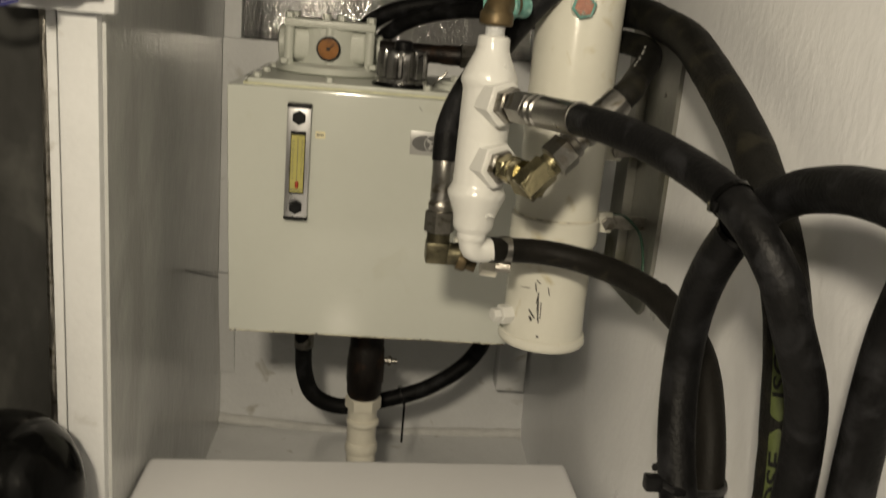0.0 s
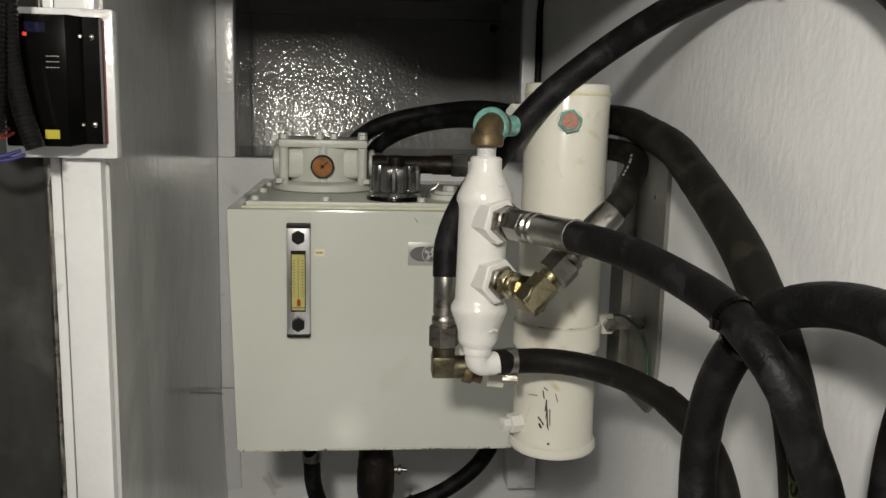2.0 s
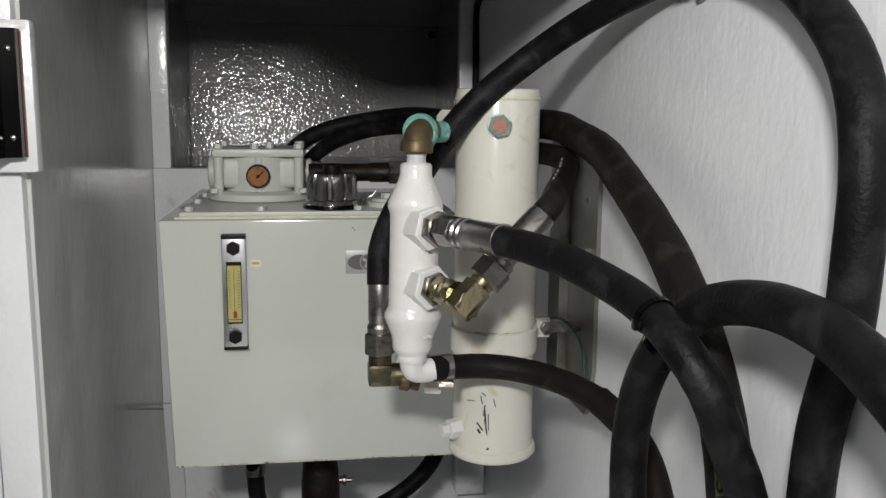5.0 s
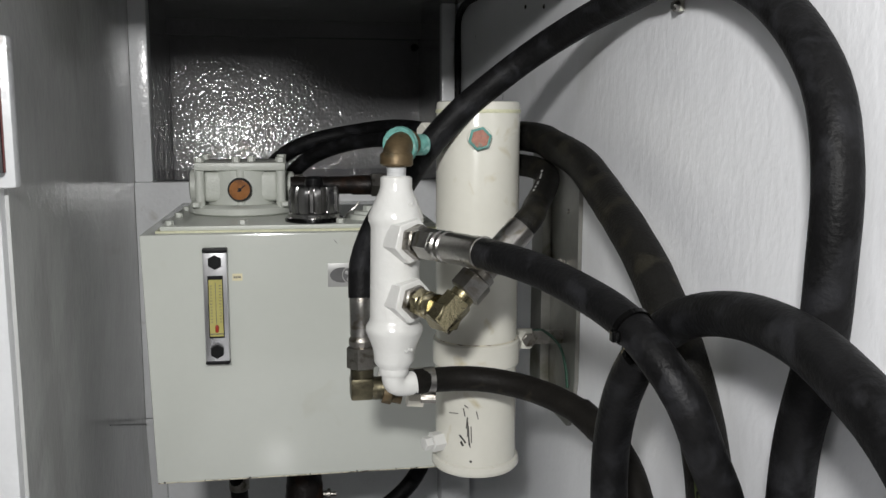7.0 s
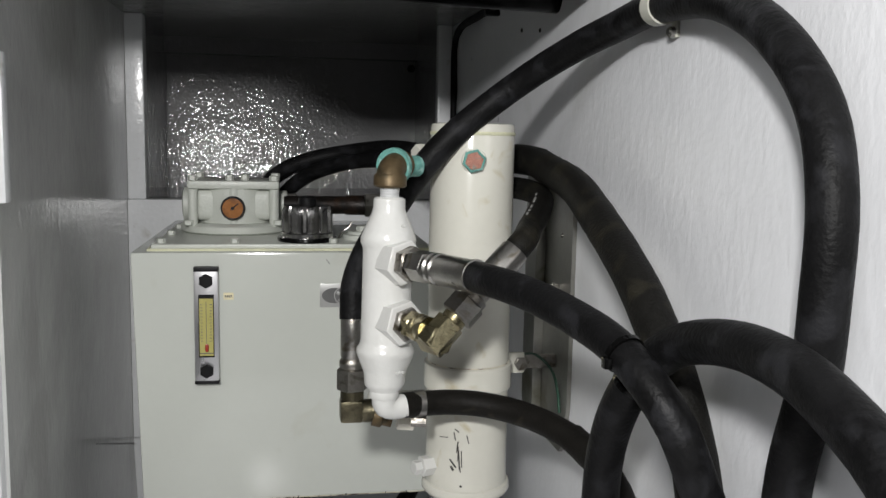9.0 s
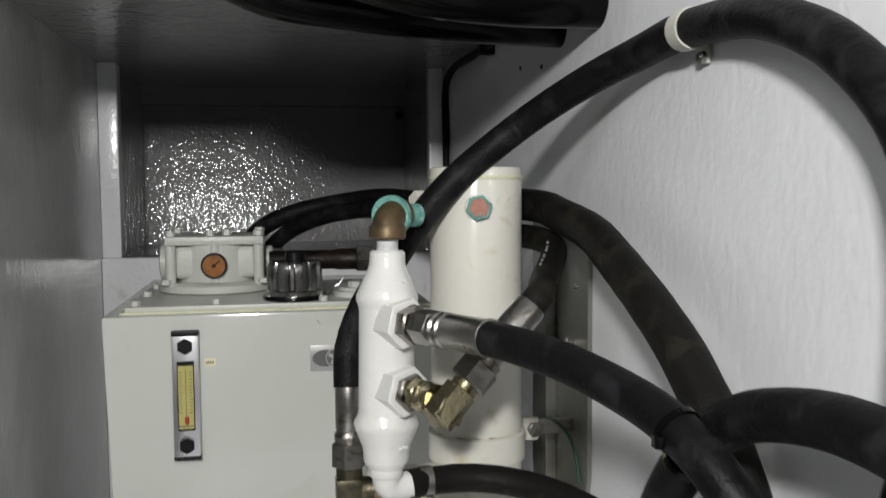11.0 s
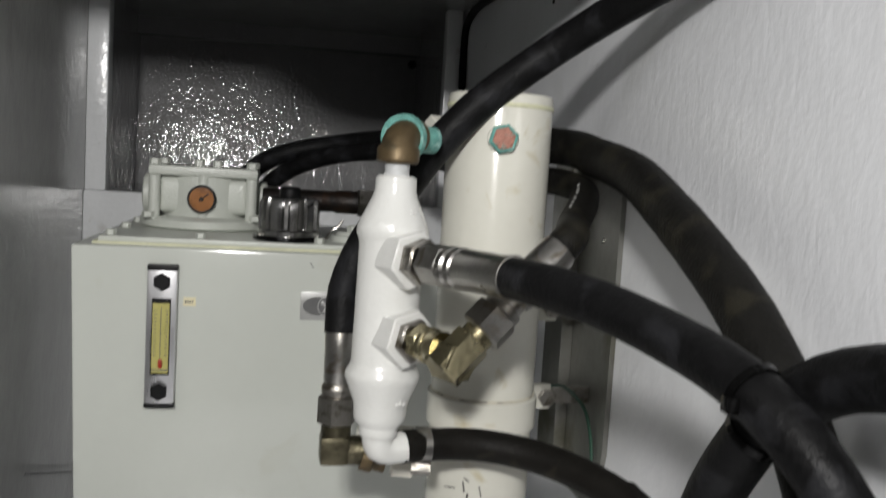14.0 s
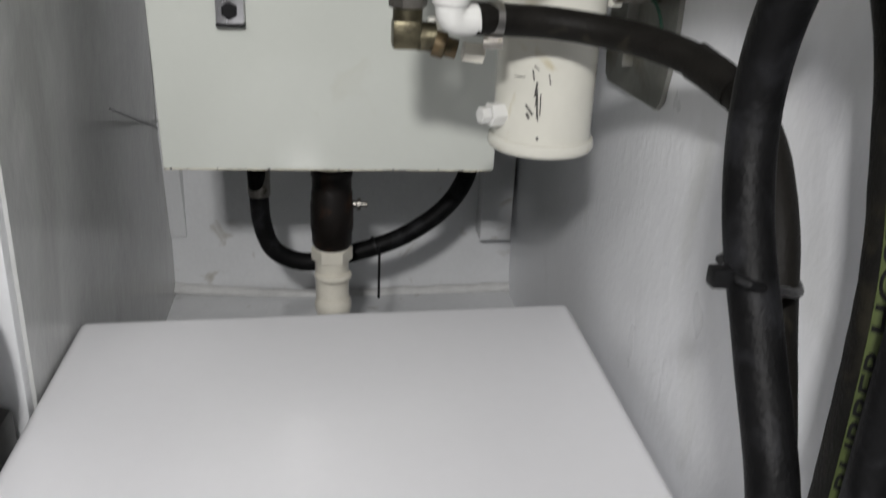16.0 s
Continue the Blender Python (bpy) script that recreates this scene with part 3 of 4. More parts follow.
part("pipe", tube([(0.155, 1.42, 0.475), (0.155, 1.42, 0.44), (0.156, 1.415, 0.40), (0.158, 1.405, 0.36), (0.158, 1.40, 0.238)], 0.0255, 24, 0.008), PVC, outlet)
for z, h in ((0.398, 0.012), (0.447, 0.005)):
    part("pipe_collar", lathed([(0.0256, -h), (0.0282, -h * 0.5), (0.0284, h * 0.4), (0.0256, h)], (0.1565, 1.414, z)), PVC, outlet)
part("valve_stem", lathed([(0.006, 0), (0.006, 0.012), (0.009, 0.013), (0.009, 0.018), (0.004, 0.019), (0.004, 0.028)], (0.18, 1.42, 0.56), (1, -0.1, 0), 16), STEEL_DARK, outlet)
drain_hose = thing("drain_hose", (0.045, 1.48, 0.60), "thin black drain hose looped under the tank", "hose")
part("hose", tube([(0.042, 1.47, 0.61), (0.044, 1.48, 0.55), (0.047, 1.49, 0.50), (0.064, 1.495, 0.455), (0.108, 1.50, 0.432), (0.181, 1.50, 0.445), (0.273, 1.50, 0.478), (0.345, 1.50, 0.536), (0.372, 1.50, 0.60), (0.355, 1.50, 0.662)], 0.0148, 18), RUBBER, drain_hose)
part("ferrule", lathed([(0.0152, 0), (0.0172, 0.002), (0.0172, 0.078), (0.014, 0.081), (0.014, 0.100)], (0.0445, 1.4795, 0.552)), STEEL_DARK, drain_hose)
tie_strap = thing("cable_tie", (0.24, 1.48, 0.46), "black cable tie with a long loose tail", "cable tie")
part("strap", lathed([(0.0150, -0.002), (0.0164, -0.002), (0.0164, 0.002), (0.0150, 0.002)], (0.225, 1.50, 0.459), (0.9, 0, 0.35)), BLACK_SATIN, tie_strap)
part("tail", boxed(0.2285, 0.2325, 1.478, 1.4795, 0.375, 0.465), BLACK_SATIN, tie_strap)
stud = obj("wall_stud", lathed([(0.005, 0.0), (0.005, 0.02), (0.003, 0.022)], (0.238, 1.795, 0.345), (0, -1, 0), 12), TRIM_WHITE)
tagged(stud, "small white painted stud on the bulkhead", "stud")


# ---- oil cooler canister ----
KX, KY, KR = 0.364, 1.022, 0.0490
cooler = thing("oil_cooler", (KX, KY, 0.765), "cream painted cylindrical oil cooler clamped to a wall bracket", "oil cooler")
part("shell", lathed([(KR - 0.004, 1.206), (KR - 0.001, 1.205), (KR, 1.200), (KR, 0.800), (KR + 0.0005, 0.7785), (KR + 0.0035, 0.777), (KR + 0.0045, 0.772), (KR + 0.0045, 0.769), (KR + 0.002, 0.7655), (KR - 0.004, 0.765)][::-1], (KX, KY, 0), seg=64), CREAM_PAINT, cooler)
part("top_gasket", lathed([(KR + 0.0004, 1.1925), (KR + 0.0009, 1.1935), (KR + 0.0009, 1.1955), (KR + 0.0004, 1.1965)], (KX, KY, 0), seg=64), SEAL_CREAM, cooler, "dirty yellowed joint")
part("clamp_band", lathed([(KR + 0.0005, 0.893), (KR + 0.0035, 0.895), (KR + 0.0035, 0.923), (KR + 0.0005, 0.925)], (KX, KY, 0), seg=64), CREAM_PAINT, cooler)
part("clamp_joint", lathed([(KR + 0.0006, 0.9250), (KR + 0.0009, 0.9252), (KR + 0.0009, 0.9260), (KR + 0.0006, 0.9262)], (KX, KY, 0), seg=64), RUST_LINE, cooler, "rusty line above the clamp band")
for bz in (0.914, 1.003):
    ear = bmesh.new()
    box(ear, 0.405, 0.440, 1.040, 1.048, bz - 0.013, bz + 0.013, 0.003)
    e = part("clamp_ear", ear, CREAM_PAINT, cooler)
    part("clamp_bolt", hexed(0.0085, 0, 0.008, (0.434, 1.040, bz), (0, -1, 0)), STEEL_DARK, e)
pd = Vector((-0.16, -1.0, 0)).normalized()
plug_at = Vector((KX, KY, 1.164)) + pd * (KR - 0.003)
pl = part("drain_plug", hexed(0.0135, 0.0, 0.011, plug_at, pd, turn=15), VERDIGRIS, cooler, "green corroded copper plug")
part("plug_face", hexed(0.0105, 0.0108, 0.0122, plug_at, pd, turn=15), COPPER_RED, pl)
part("plug_washer", lathed([(0.0138, 0), (0.0143, 0.002), (0.0135, 0.0035)], plug_at, pd, 24), CREAM_PAINT, cooler)
ld = Vector((-0.94, -0.34, 0)).normalized()
part("side_port", hexed(0.0135, 0.0, 0.030, Vector((KX, KY, 1.168)) + ld * (KR - 0.004), ld, chamfer=0.05, turn=30), CREAM_PAINT, cooler)
dd = Vector((-0.93, -0.36, 0)).normalized()
dp = Vector((KX, KY, 0.802)) + dd * (KR - 0.004)
dbm = hexed(0.0120, 0.0, 0.018, dp, dd, chamfer=0.08)
hexed(0.0085, 0.018, 0.028, dp, dd, dbm)
part("bottom_plug", dbm, WHITE_PAINT, cooler)
part("weep_hole", lathed([(0.0016, 0), (0.0016, 0.0008)], Vector((KX, KY, 0.785)) + Vector((-0.30, -0.954, 0)) * KR, (-0.3, -0.954, 0), 8), SCRATCH, cooler)
# scuffed print on the lower shell
for a0, z0, dz, w, lean in ((-104, 0.845, 0.010, 0.0012, 12), (-100, 0.832, 0.014, 0.0016, -6), (-97.5, 0.817, 0.024, 0.0016, 4), (-106, 0.812, 0.012, 0.0018, 40), (-94, 0.818, 0.020, 0.0011, 2), (-86, 0.842, 0.010, 0.0011, 14), (-101, 0.852, 0.006, 0.0010, 55), (-107, 0.806, 0.006, 0.0026, 30), (-99, 0.824, 0.018, 0.0008, -3), (-120, 0.842, 0.0006, 0.012, 6), (-96, 0.806, 0.008, 0.0012, 8)):
    d = Vector((math.cos(radians(a0 - 13)), math.sin(radians(a0 - 13)), 0))
    sb = boxed(-w / 2, w / 2, -dz / 2, dz / 2, -0.0002, 0.0004)
    sb.transform(frame_to(Vector((KX, KY, z0)) + d * (KR + 0.0003), d) @ pose(0, 0, 0, 0, 0, lean))
    part("scuff", sb, SCRATCH, cooler)

bracket = thing("wall_bracket", (0.44, 1.09, 0.80), "dull grey metal angle bracket behind the oil cooler", "bracket")
part("wall_flange", slab([(1.003, 1.150), (1.003, 0.866), (1.018, 0.812), (1.030, 0.802), (1.195, 0.798), (1.208, 0.806), (1.212, 0.825), (1.212, 1.150)], 0, 0.4835, 0.4885), STAINLESS, bracket)
part("bent_lip", boxed(0.4705, 0.4833, 1.112, 1.1155, 0.83, 1.150, bevel=0.001), STAINLESS, bracket)
part("mount_strap", boxed(0.405, 0.4830, 1.0485, 1.0525, 0.905, 0.922, bevel=0.001), STEEL_DARK, bracket)
part("mount_strap", boxed(0.405, 0.4830, 1.0485, 1.0525, 0.995, 1.011, bevel=0.001), STEEL_DARK, bracket)
part("rivet", lathed([(0.003, 0), (0.003, 0.002)], (0.4835, 1.042, 1.073), (-1, 0, 0), 10), STEEL, bracket)
part("rivet", lathed([(0.003, 0), (0.003, 0.002)], (0.4835, 1.075, 1.008), (-1, 0, 0), 10), STEEL, bracket)
gw = thing("earth_wire", (0.46, 1.04, 0.93), "short green earth wire on the bracket", "wire")
part("wire", tube([(0.436, 1.050, 0.922), (0.455, 1.05, 0.922), (0.474, 1.04, 0.905), (0.480, 1.03, 0.880), (0.480, 1.020, 0.855)], 0.0018, 8, 0.006), GREEN_WIRE, gw)


# ---- white manifold in front of the cooler ----
MX, MY = 0.2535, 0.913
manifold = thing("hydraulic_manifold", (MX, MY, 0.90), "white painted hydraulic manifold with hose fittings", "manifold")
ax = Vector((0.004, 0.006, 0.19)).normalized()
m0 = Vector((MX - 0.002, MY - 0.003, 0.918))
part("body", lathed([(0.0145, 0.0), (0.0150, 0.004), (0.0205, 0.010), (0.0215, 0.014), (0.0218, 0.022), (0.0235, 0.028), (0.0295, 0.043), (0.0305, 0.046), (0.0302, 0.050), (0.0272, 0.055), (0.0262, 0.059), (0.0262, 0.154), (0.0272, 0.158), (0.0290, 0.162), (0.0290, 0.167), (0.0262, 0.174), (0.0182, 0.192), (0.0168, 0.197), (0.0165, 0.207), (0.0140, 0.209)], m0, ax, 40), WHITE_PAINT, manifold)
for i, (a, z) in enumerate(((-1.15, 0.028), (-1.0, 0.029), (-0.85, 0.028), (-0.9, 0.180), (-1.05, 0.181))):
    mk = lathed([(0.0022, 0), (0.0016, 0.0012)], m0 + ax * z + Vector((math.cos(a), math.sin(a), 0)) * (0.0250 if z < 0.1 else 0.0232), (math.cos(a), math.sin(a), 0), 8)
    part("cast_mark", mk, WHITE_PAINT, manifold)
part("nipple", lathed([(0.0098, 0.205), (0.0102, 0.209), (0.0098, 0.213), (0.0102, 0.217), (0.0098, 0.222)], m0, ax, 24), TAPE_WHITE, manifold, "thread wrapped in pale sealing tape")
# brass elbow on top, turning back to the cooler
et = m0 + ax * 0.220
el = part("top_elbow", tube([et, et + Vector((0, 0.000, 0.006)), et + Vector((0.001, 0.004, 0.014)), et + Vector((0.006, 0.013, 0.020)), et + Vector((0.017, 0.026, 0.022))], 0.0145, 24, 0.004), BRONZE, manifold, "aged bronze elbow")
part("elbow_band", lathed([(0.0150, -0.001), (0.0172, 0.001), (0.0172, 0.010), (0.0155, 0.013)], et, ax, 28), BRONZE, manifold)
part("verdigris_ring", lathed([(0.0160, -0.004), (0.0195, -0.003), (0.0200, 0.003), (0.0165, 0.007)], et + Vector((0.006, 0.018, 0.020)), (0.55, 0.82, 0.06), 32), VERDIGRIS, manifold, "green verdigris crust round the elbow joint")
part("elbow_neck", lathed([(0.0115, 0), (0.0115, 0.030)], et + Vector((0.010, 0.023, 0.020)), (0.78, 0.60, 0.0), 24), VERDIGRIS, manifold)
# ports
pdir = Vector((0.435, -0.900, 0.02)).normalized()
for pz, name in ((1.062, "upper"), (1.000, "lower")):
    p0 = Vector((MX, MY, pz))
    part("port_boss", hexed(0.0235, 0.012, 0.038, p0, pdir, chamfer=0.06, turn=14), WHITE_PAINT, manifold)
p0 = Vector((MX, MY, 1.062))
p1 = Vector((MX, MY, 1.000))
part("adapter_nut", hexed(0.0175, 0.038, 0.046, p1, pdir, turn=14), STEEL_DARK, manifold)
part("adapter_nut", hexed(0.0150, 0.047, 0.060, p1, pdir, turn=30), BRASS, manifold, "yellow plated hexagon adapter")
part("adapter_ring", lathed([(0.0125, 0.060), (0.0142, 0.061), (0.0142, 0.065), (0.0125, 0.066), (0.0135, 0.068), (0.0135, 0.080)], p1, pdir), BRASS, manifold)
E1 = p1 + pdir * 0.092 + Vector((0, 0, -0.006))
ed = Vector((0.080, 0.020, 0.082)).normalized()
eb = hexed(0.0155, -0.016, 0.010, E1, pdir, chamfer=0.1, turn=0)
hexed(0.0155, -0.012, 0.022, E1, ed, eb, chamfer=0.1, turn=15)
part("elbow", eb, BRASS, manifold, "yellow plated forged elbow")
part("elbow_ring", lathed([(0.0125, 0.020), (0.0125, 0.028)], E1, ed), BRASS, manifold)
fd = Vector((0.080, 0.024, 0.080)).normalized()
F1 = E1 + ed * 0.066
# bottom elbow, white, and its hose tail
b0 = m0
part("bottom_elbow", tube([b0 + Vector((0, 0, 0.006)), b0 + Vector((0, 0, -0.006)), b0 + Vector((0.002, 0.001, -0.0125)), b0 + Vector((0.010, 0.004, -0.0155)), b0 + Vector((0.024, 0.006, -0.0145))], 0.0130, 24, 0.004), WHITE_PAINT, manifold)
part("elbow_collar", lathed([(0.0150, -0.003), (0.0158, -0.001), (0.0158, 0.006), (0.0150, 0.008)], b0, ax, 28), WHITE_PAINT, manifold)

# pressure hose column beside the manifold
CLX, CLY = 0.2232, 0.987
col = thing("hose_connector", (CLX, CLY, 0.87), "steel hose connector with a brass elbow beside the manifold", "connector")
eb = tube([(CLX, CLY, 0.908), (CLX, CLY, 0.890), (CLX + 0.002, CLY, 0.881), (CLX + 0.012, CLY, 0.877), (CLX + 0.026, CLY, 0.877)], 0.0135, 20, 0.004)
box(eb, CLX - 0.0142, CLX + 0.012, CLY - 0.0142, CLY + 0.0142, 0.866, 0.892, 0.004)
part("elbow", eb, BRASS_DULL, col, "tarnished brass block elbow")
part("plug", lathed([(0.012, 0), (0.012, 0.010), (0.009, 0.012), (0.009, 0.022)], (CLX + 0.024, CLY - 0.004, 0.872), (1, -0.1, -0.25), 18), BRONZE, col)
part("drain_cock", hexed(0.0095, 0.0, 0.020, (CLX + 0.050, CLY - 0.01, 0.866), (1, 0, -0.1)), PVC, col)
part("bracket_bar", boxed(CLX + 0.02, KX - 0.02, CLY + 0.012, CLY + 0.028, 0.880, 0.892, bevel=0.004), CREAM_PAINT, col)


# ---- hoses ----
def hose(name, pts, r, mat, label, **k):
    e = thing(name, pts[-1], label, "hose")
    part("rubber_hose", tube(pts, r, 24, **k), mat, e)
    return e


# return hose: from the connector, behind the manifold, over the cooler, clipped to the hull side, looping down
loop_hose = hose("looped_hose", [(CLX, CLY, 0.984), (0.225, 0.993, 1.0225), (0.2405, 0.992, 1.065), (0.2645, 0.990, 1.1025), (0.2925, 0.985, 1.1453), (0.331, 0.977, 1.1907), (0.3795, 0.975, 1.2313), (0.416, 0.952, 1.2605), (0.448, 0.895, 1.2857), (0.4675, 0.831, 1.2997), (0.473, 0.770, 1.3064), (0.4737, 0.730, 1.3053), (0.474, 0.648, 1.296), (0.4735, 0.562, 1.262), (0.473, 0.502, 1.210), (0.469, 0.4775, 1.157), (0.468, 0.476, 1.099), (0.469, 0.482, 1.046), (0.4695, 0.502, 0.978), (0.470, 0.508, 0.891), (0.471, 0.505, 0.739), (0.472, 0.504, 0.487), (0.474, 0.502, 0.013)], 0.0150, RUBBER, "black rubber hose looping over the cooler down the wall")
clip = thing("hose_clip", (0.487, 0.748, 1.29), "white nylon hose clip screwed to the hull side", "clip")
part("band", lathed([(0.0150, -0.0085), (0.0164, -0.0085), (0.0167, 0.0), (0.0164, 0.0085), (0.0150, 0.0085)], (0.4735, 0.752, 1.3060), (0.02, -0.99, -0.02), 32), CLAMP_WHITE, clip)
part("foot", boxed(0.4845, 0.4887, 0.743, 0.753, 1.279, 1.294, bevel=0.0015), CLAMP_WHITE, clip)
part("screw", lathed([(0.0048, 0), (0.0048, 0.004), (0.003, 0.006)], (0.4850, 0.748, 1.284), (-1, 0, 0), 14), STEEL, clip)

# large wrapped hose along the hull side, printed lower down
WALL_HOSE = [(0.386, 1.111, 1.143), (0.418, 1.106, 1.162), (0.4475, 1.060, 1.1625), (0.4515, 1.000, 1.154), (0.4547, 0.909, 1.1387), (0.4545, 0.838, 1.1134), (0.4556, 0.773, 1.0845), (0.456, 0.7145, 1.0534), (0.457, 0.667, 1.0155), (0.461, 0.640, 0.978), (0.467, 0.623, 0.930), (0.468, 0.606, 0.872), (0.466, 0.590, 0.8197), (0.459, 0.575, 0.732), (0.449, 0.568, 0.513), (0.440, 0.578, 0.03)]
wall_hose = hose("printed_hose", WALL_HOSE, 0.0185, RUBBER_WRAP, "thick cloth-wrapped black hose with yellow-green printing", wobble=0.0006)

# pressure hose from the upper port to the tie, then down
front_hose = hose("pressure_hose", [p0 + pdir * 0.148, (0.331, 0.7365, 1.0655), (0.351, 0.695, 1.0615), (0.371, 0.646, 1.053), (0.386, 0.599, 1.042), (0.398, 0.563, 1.023), (0.411, 0.543, 0.997), (0.425, 0.5375, 0.9605), (0.4415, 0.537, 0.920), (0.449, 0.540, 0.872), (0.450, 0.5415, 0.818), (0.449, 0.542, 0.698), (0.448, 0.540, 0.498), (0.448, 0.540, 0.03)], 0.0142, RUBBER, "black rubber pressure hose from the manifold's upper port")

# hose that rises from below, through the tie, and loops forward
rise_hose = hose("bundled_hose", [(0.410, 0.499, 0.03), (0.406, 0.509, 0.394), (0.402, 0.551, 0.677), (0.402, 0.601, 0.759), (0.400, 0.6405, 0.830), (0.403, 0.661, 0.892), (0.4025, 0.650, 0.947), (0.404, 0.625, 0.992), (0.4125, 0.605, 1.023), (0.422, 0.577, 1.0453), (0.4257, 0.535, 1.059), (0.4265, 0.483, 1.0667), (0.426, 0.4295, 1.0652), (0.424, 0.3885, 1.0567), (0.4243, 0.348, 1.0395), (0.427, 0.300, 0.991), (0.430, 0.281, 0.906), (0.435, 0.272, 0.705), (0.439, 0.274, 0.03)], 0.0152, RUBBER, "black rubber hose rising past the tie and looping forward")

# low hose from the bottom elbow
low_hose = hose("low_hose", [b0 + Vector((0.020, 0.006, -0.0145)), (0.303, 0.928, 0.9015), (0.338, 0.932, 0.900), (0.376, 0.920, 0.897), (0.410, 0.888, 0.8935), (0.437, 0.845, 0.8865), (0.454, 0.806, 0.874), (0.462, 0.758, 0.850), (0.460, 0.712, 0.803), (0.456, 0.680, 0.737), (0.452, 0.639, 0.650), (0.4495, 0.598, 0.505), (0.4475, 0.572, 0.03)], 0.0138, RUBBER_BROWN, "weathered black hose from the manifold's bottom elbow", wobble=0.0004)
part("hose_clamp", lathed([(0.0140, -0.006), (0.0152, -0.006), (0.0152, 0.006), (0.0140, 0.006)], (0.291, 0.925, 0.9020), (1, 0.1, 0.0), 28), STEEL, low_hose, "steel worm-drive hose clamp")
part("clamp_screw", hexed(0.0055, -0.007, 0.010, (0.289, 0.920, 0.8835), (1, -0.2, 0)), STEEL_DARK, low_hose)
part("sleeve", tube([(0.4385, 0.843, 0.886), (0.4475, 0.822, 0.8795), (0.456, 0.799, 0.871)], 0.0150, 20, 0.004, wobble=0.0012), RUBBER_BROWN, low_hose, "perished tape sleeve")

# short hose from the swivel elbow behind the cooler
F2 = F1 + fd * 0.050
back_hose = hose("short_hose", [F2 - fd * 0.005, F2 + fd * 0.014, (0.407, 0.917, 1.094), (0.430, 0.960, 1.111), (0.443, 1.004, 1.122), (0.437, 1.050, 1.128), (0.416, 1.080, 1.129), (0.397, 1.095, 1.124)], 0.0135, RUBBER_WRAP, "short black hose bending behind the cooler", step=0.006)

dash_at = Vector((0.407, 0.917, 1.094))
dash_to = Vector((0.443, 1.004, 1.122))
dash_way = (dash_to - dash_at).normalized()
dash_face = (Vector((-0.55, -0.80, 0.25)) - dash_way * Vector((-0.55, -0.80, 0.25)).dot(dash_way)).normalized()
dash_turn = Matrix((dash_way.cross(dash_face), dash_way, dash_face)).transposed().to_4x4()
for u, n in ((0.010, 0.004), (0.018, 0.003), (0.028, 0.007), (0.042, 0.004), (0.050, 0.008), (0.066, 0.005)):
    db = boxed(-0.0011, 0.0011, -n / 2, n / 2, -0.0006, 0.0006)
    bend = dash_at + dash_way * u + Vector((0.004, -0.002, 0.0035)) * math.sin(math.pi * u / 0.096)
    db.transform(Matrix.Translation(bend + dash_face * 0.0134) @ dash_turn)
    part("print_dash", db, PRINT_PALE, back_hose)

# two hoses arched over the tank top
arch_a = hose("arched_hose", [(0.090, 1.64, FZ - 0.005), (0.096, 1.62, 1.065), (0.112, 1.59, 1.102), (0.145, 1.57, 1.130), (0.190, 1.56, 1.148), (0.245, 1.55, 1.160), (0.314, 1.48, 1.170), (0.37, 1.34, 1.162), (0.40, 1.20, 1.148), (0.385, 1.115, 1.13)], 0.0140, RUBBER, "black hose arched over the tank top")
arch_b = hose("arched_hose", [(0.125, 1.60, FZ - 0.005), (0.130, 1.59, 1.055), (0.146, 1.572, 1.090), (0.178, 1.55, 1.118), (0.222, 1.52, 1.138), (0.275, 1.48, 1.150), (0.34, 1.37, 1.150), (0.385, 1.25, 1.135), (0.41, 1.15, 1.115), (0.40, 1.10, 1.10)], 0.0130, RUBBER, "black hose arched over the tank top")

# crimped fittings at the hose ends
part("swivel_nut", hexed(0.0180, 0.038, 0.052, p0, pdir, turn=20), STEEL_DARK, front_hose)
part("swivel_nut", hexed(0.0160, 0.054, 0.080, p0, pdir, turn=5), STEEL, front_hose)
part("hose_collar", lathed([(0.0130, 0.080), (0.0155, 0.082), (0.0155, 0.087), (0.0132, 0.089), (0.0156, 0.092), (0.0156, 0.097), (0.0135, 0.099)], p0, pdir), STEEL, front_hose)
part("ferrule", lathed([(0.0135, 0.098), (0.0152, 0.101), (0.0152, 0.147), (0.0158, 0.149), (0.0158, 0.152), (0.0140, 0.153)], p0, pdir), STEEL, front_hose)
part("swivel_nut", hexed(0.0185, 0.028, 0.050, E1, ed, turn=20), STEEL, back_hose)
part("hose_collar", lathed([(0.0150, 0.050), (0.0150, 0.056), (0.0125, 0.058), (0.0125, 0.070)], E1, ed), STEEL, back_hose)
part("ferrule", lathed([(0.0138, 0.0), (0.0152, 0.003), (0.0152, 0.050), (0.0140, 0.053)], F1, fd), STEEL, back_hose)
part("ferrule", lathed([(0.0125, 0.0), (0.0138, 0.002), (0.0138, 0.048), (0.0128, 0.050)], (CLX, CLY, 0.940)), STEEL, loop_hose)
part("ring", lathed([(0.0135, 0.0), (0.0150, 0.002), (0.0150, 0.008), (0.0125, 0.012)], (CLX, CLY, 0.928)), STEEL_DARK, loop_hose)
part("nut", hexed(0.0180, 0.0, 0.026, (CLX, CLY, 0.902), (0, 0, 1), turn=10), STEEL_DARK, loop_hose)

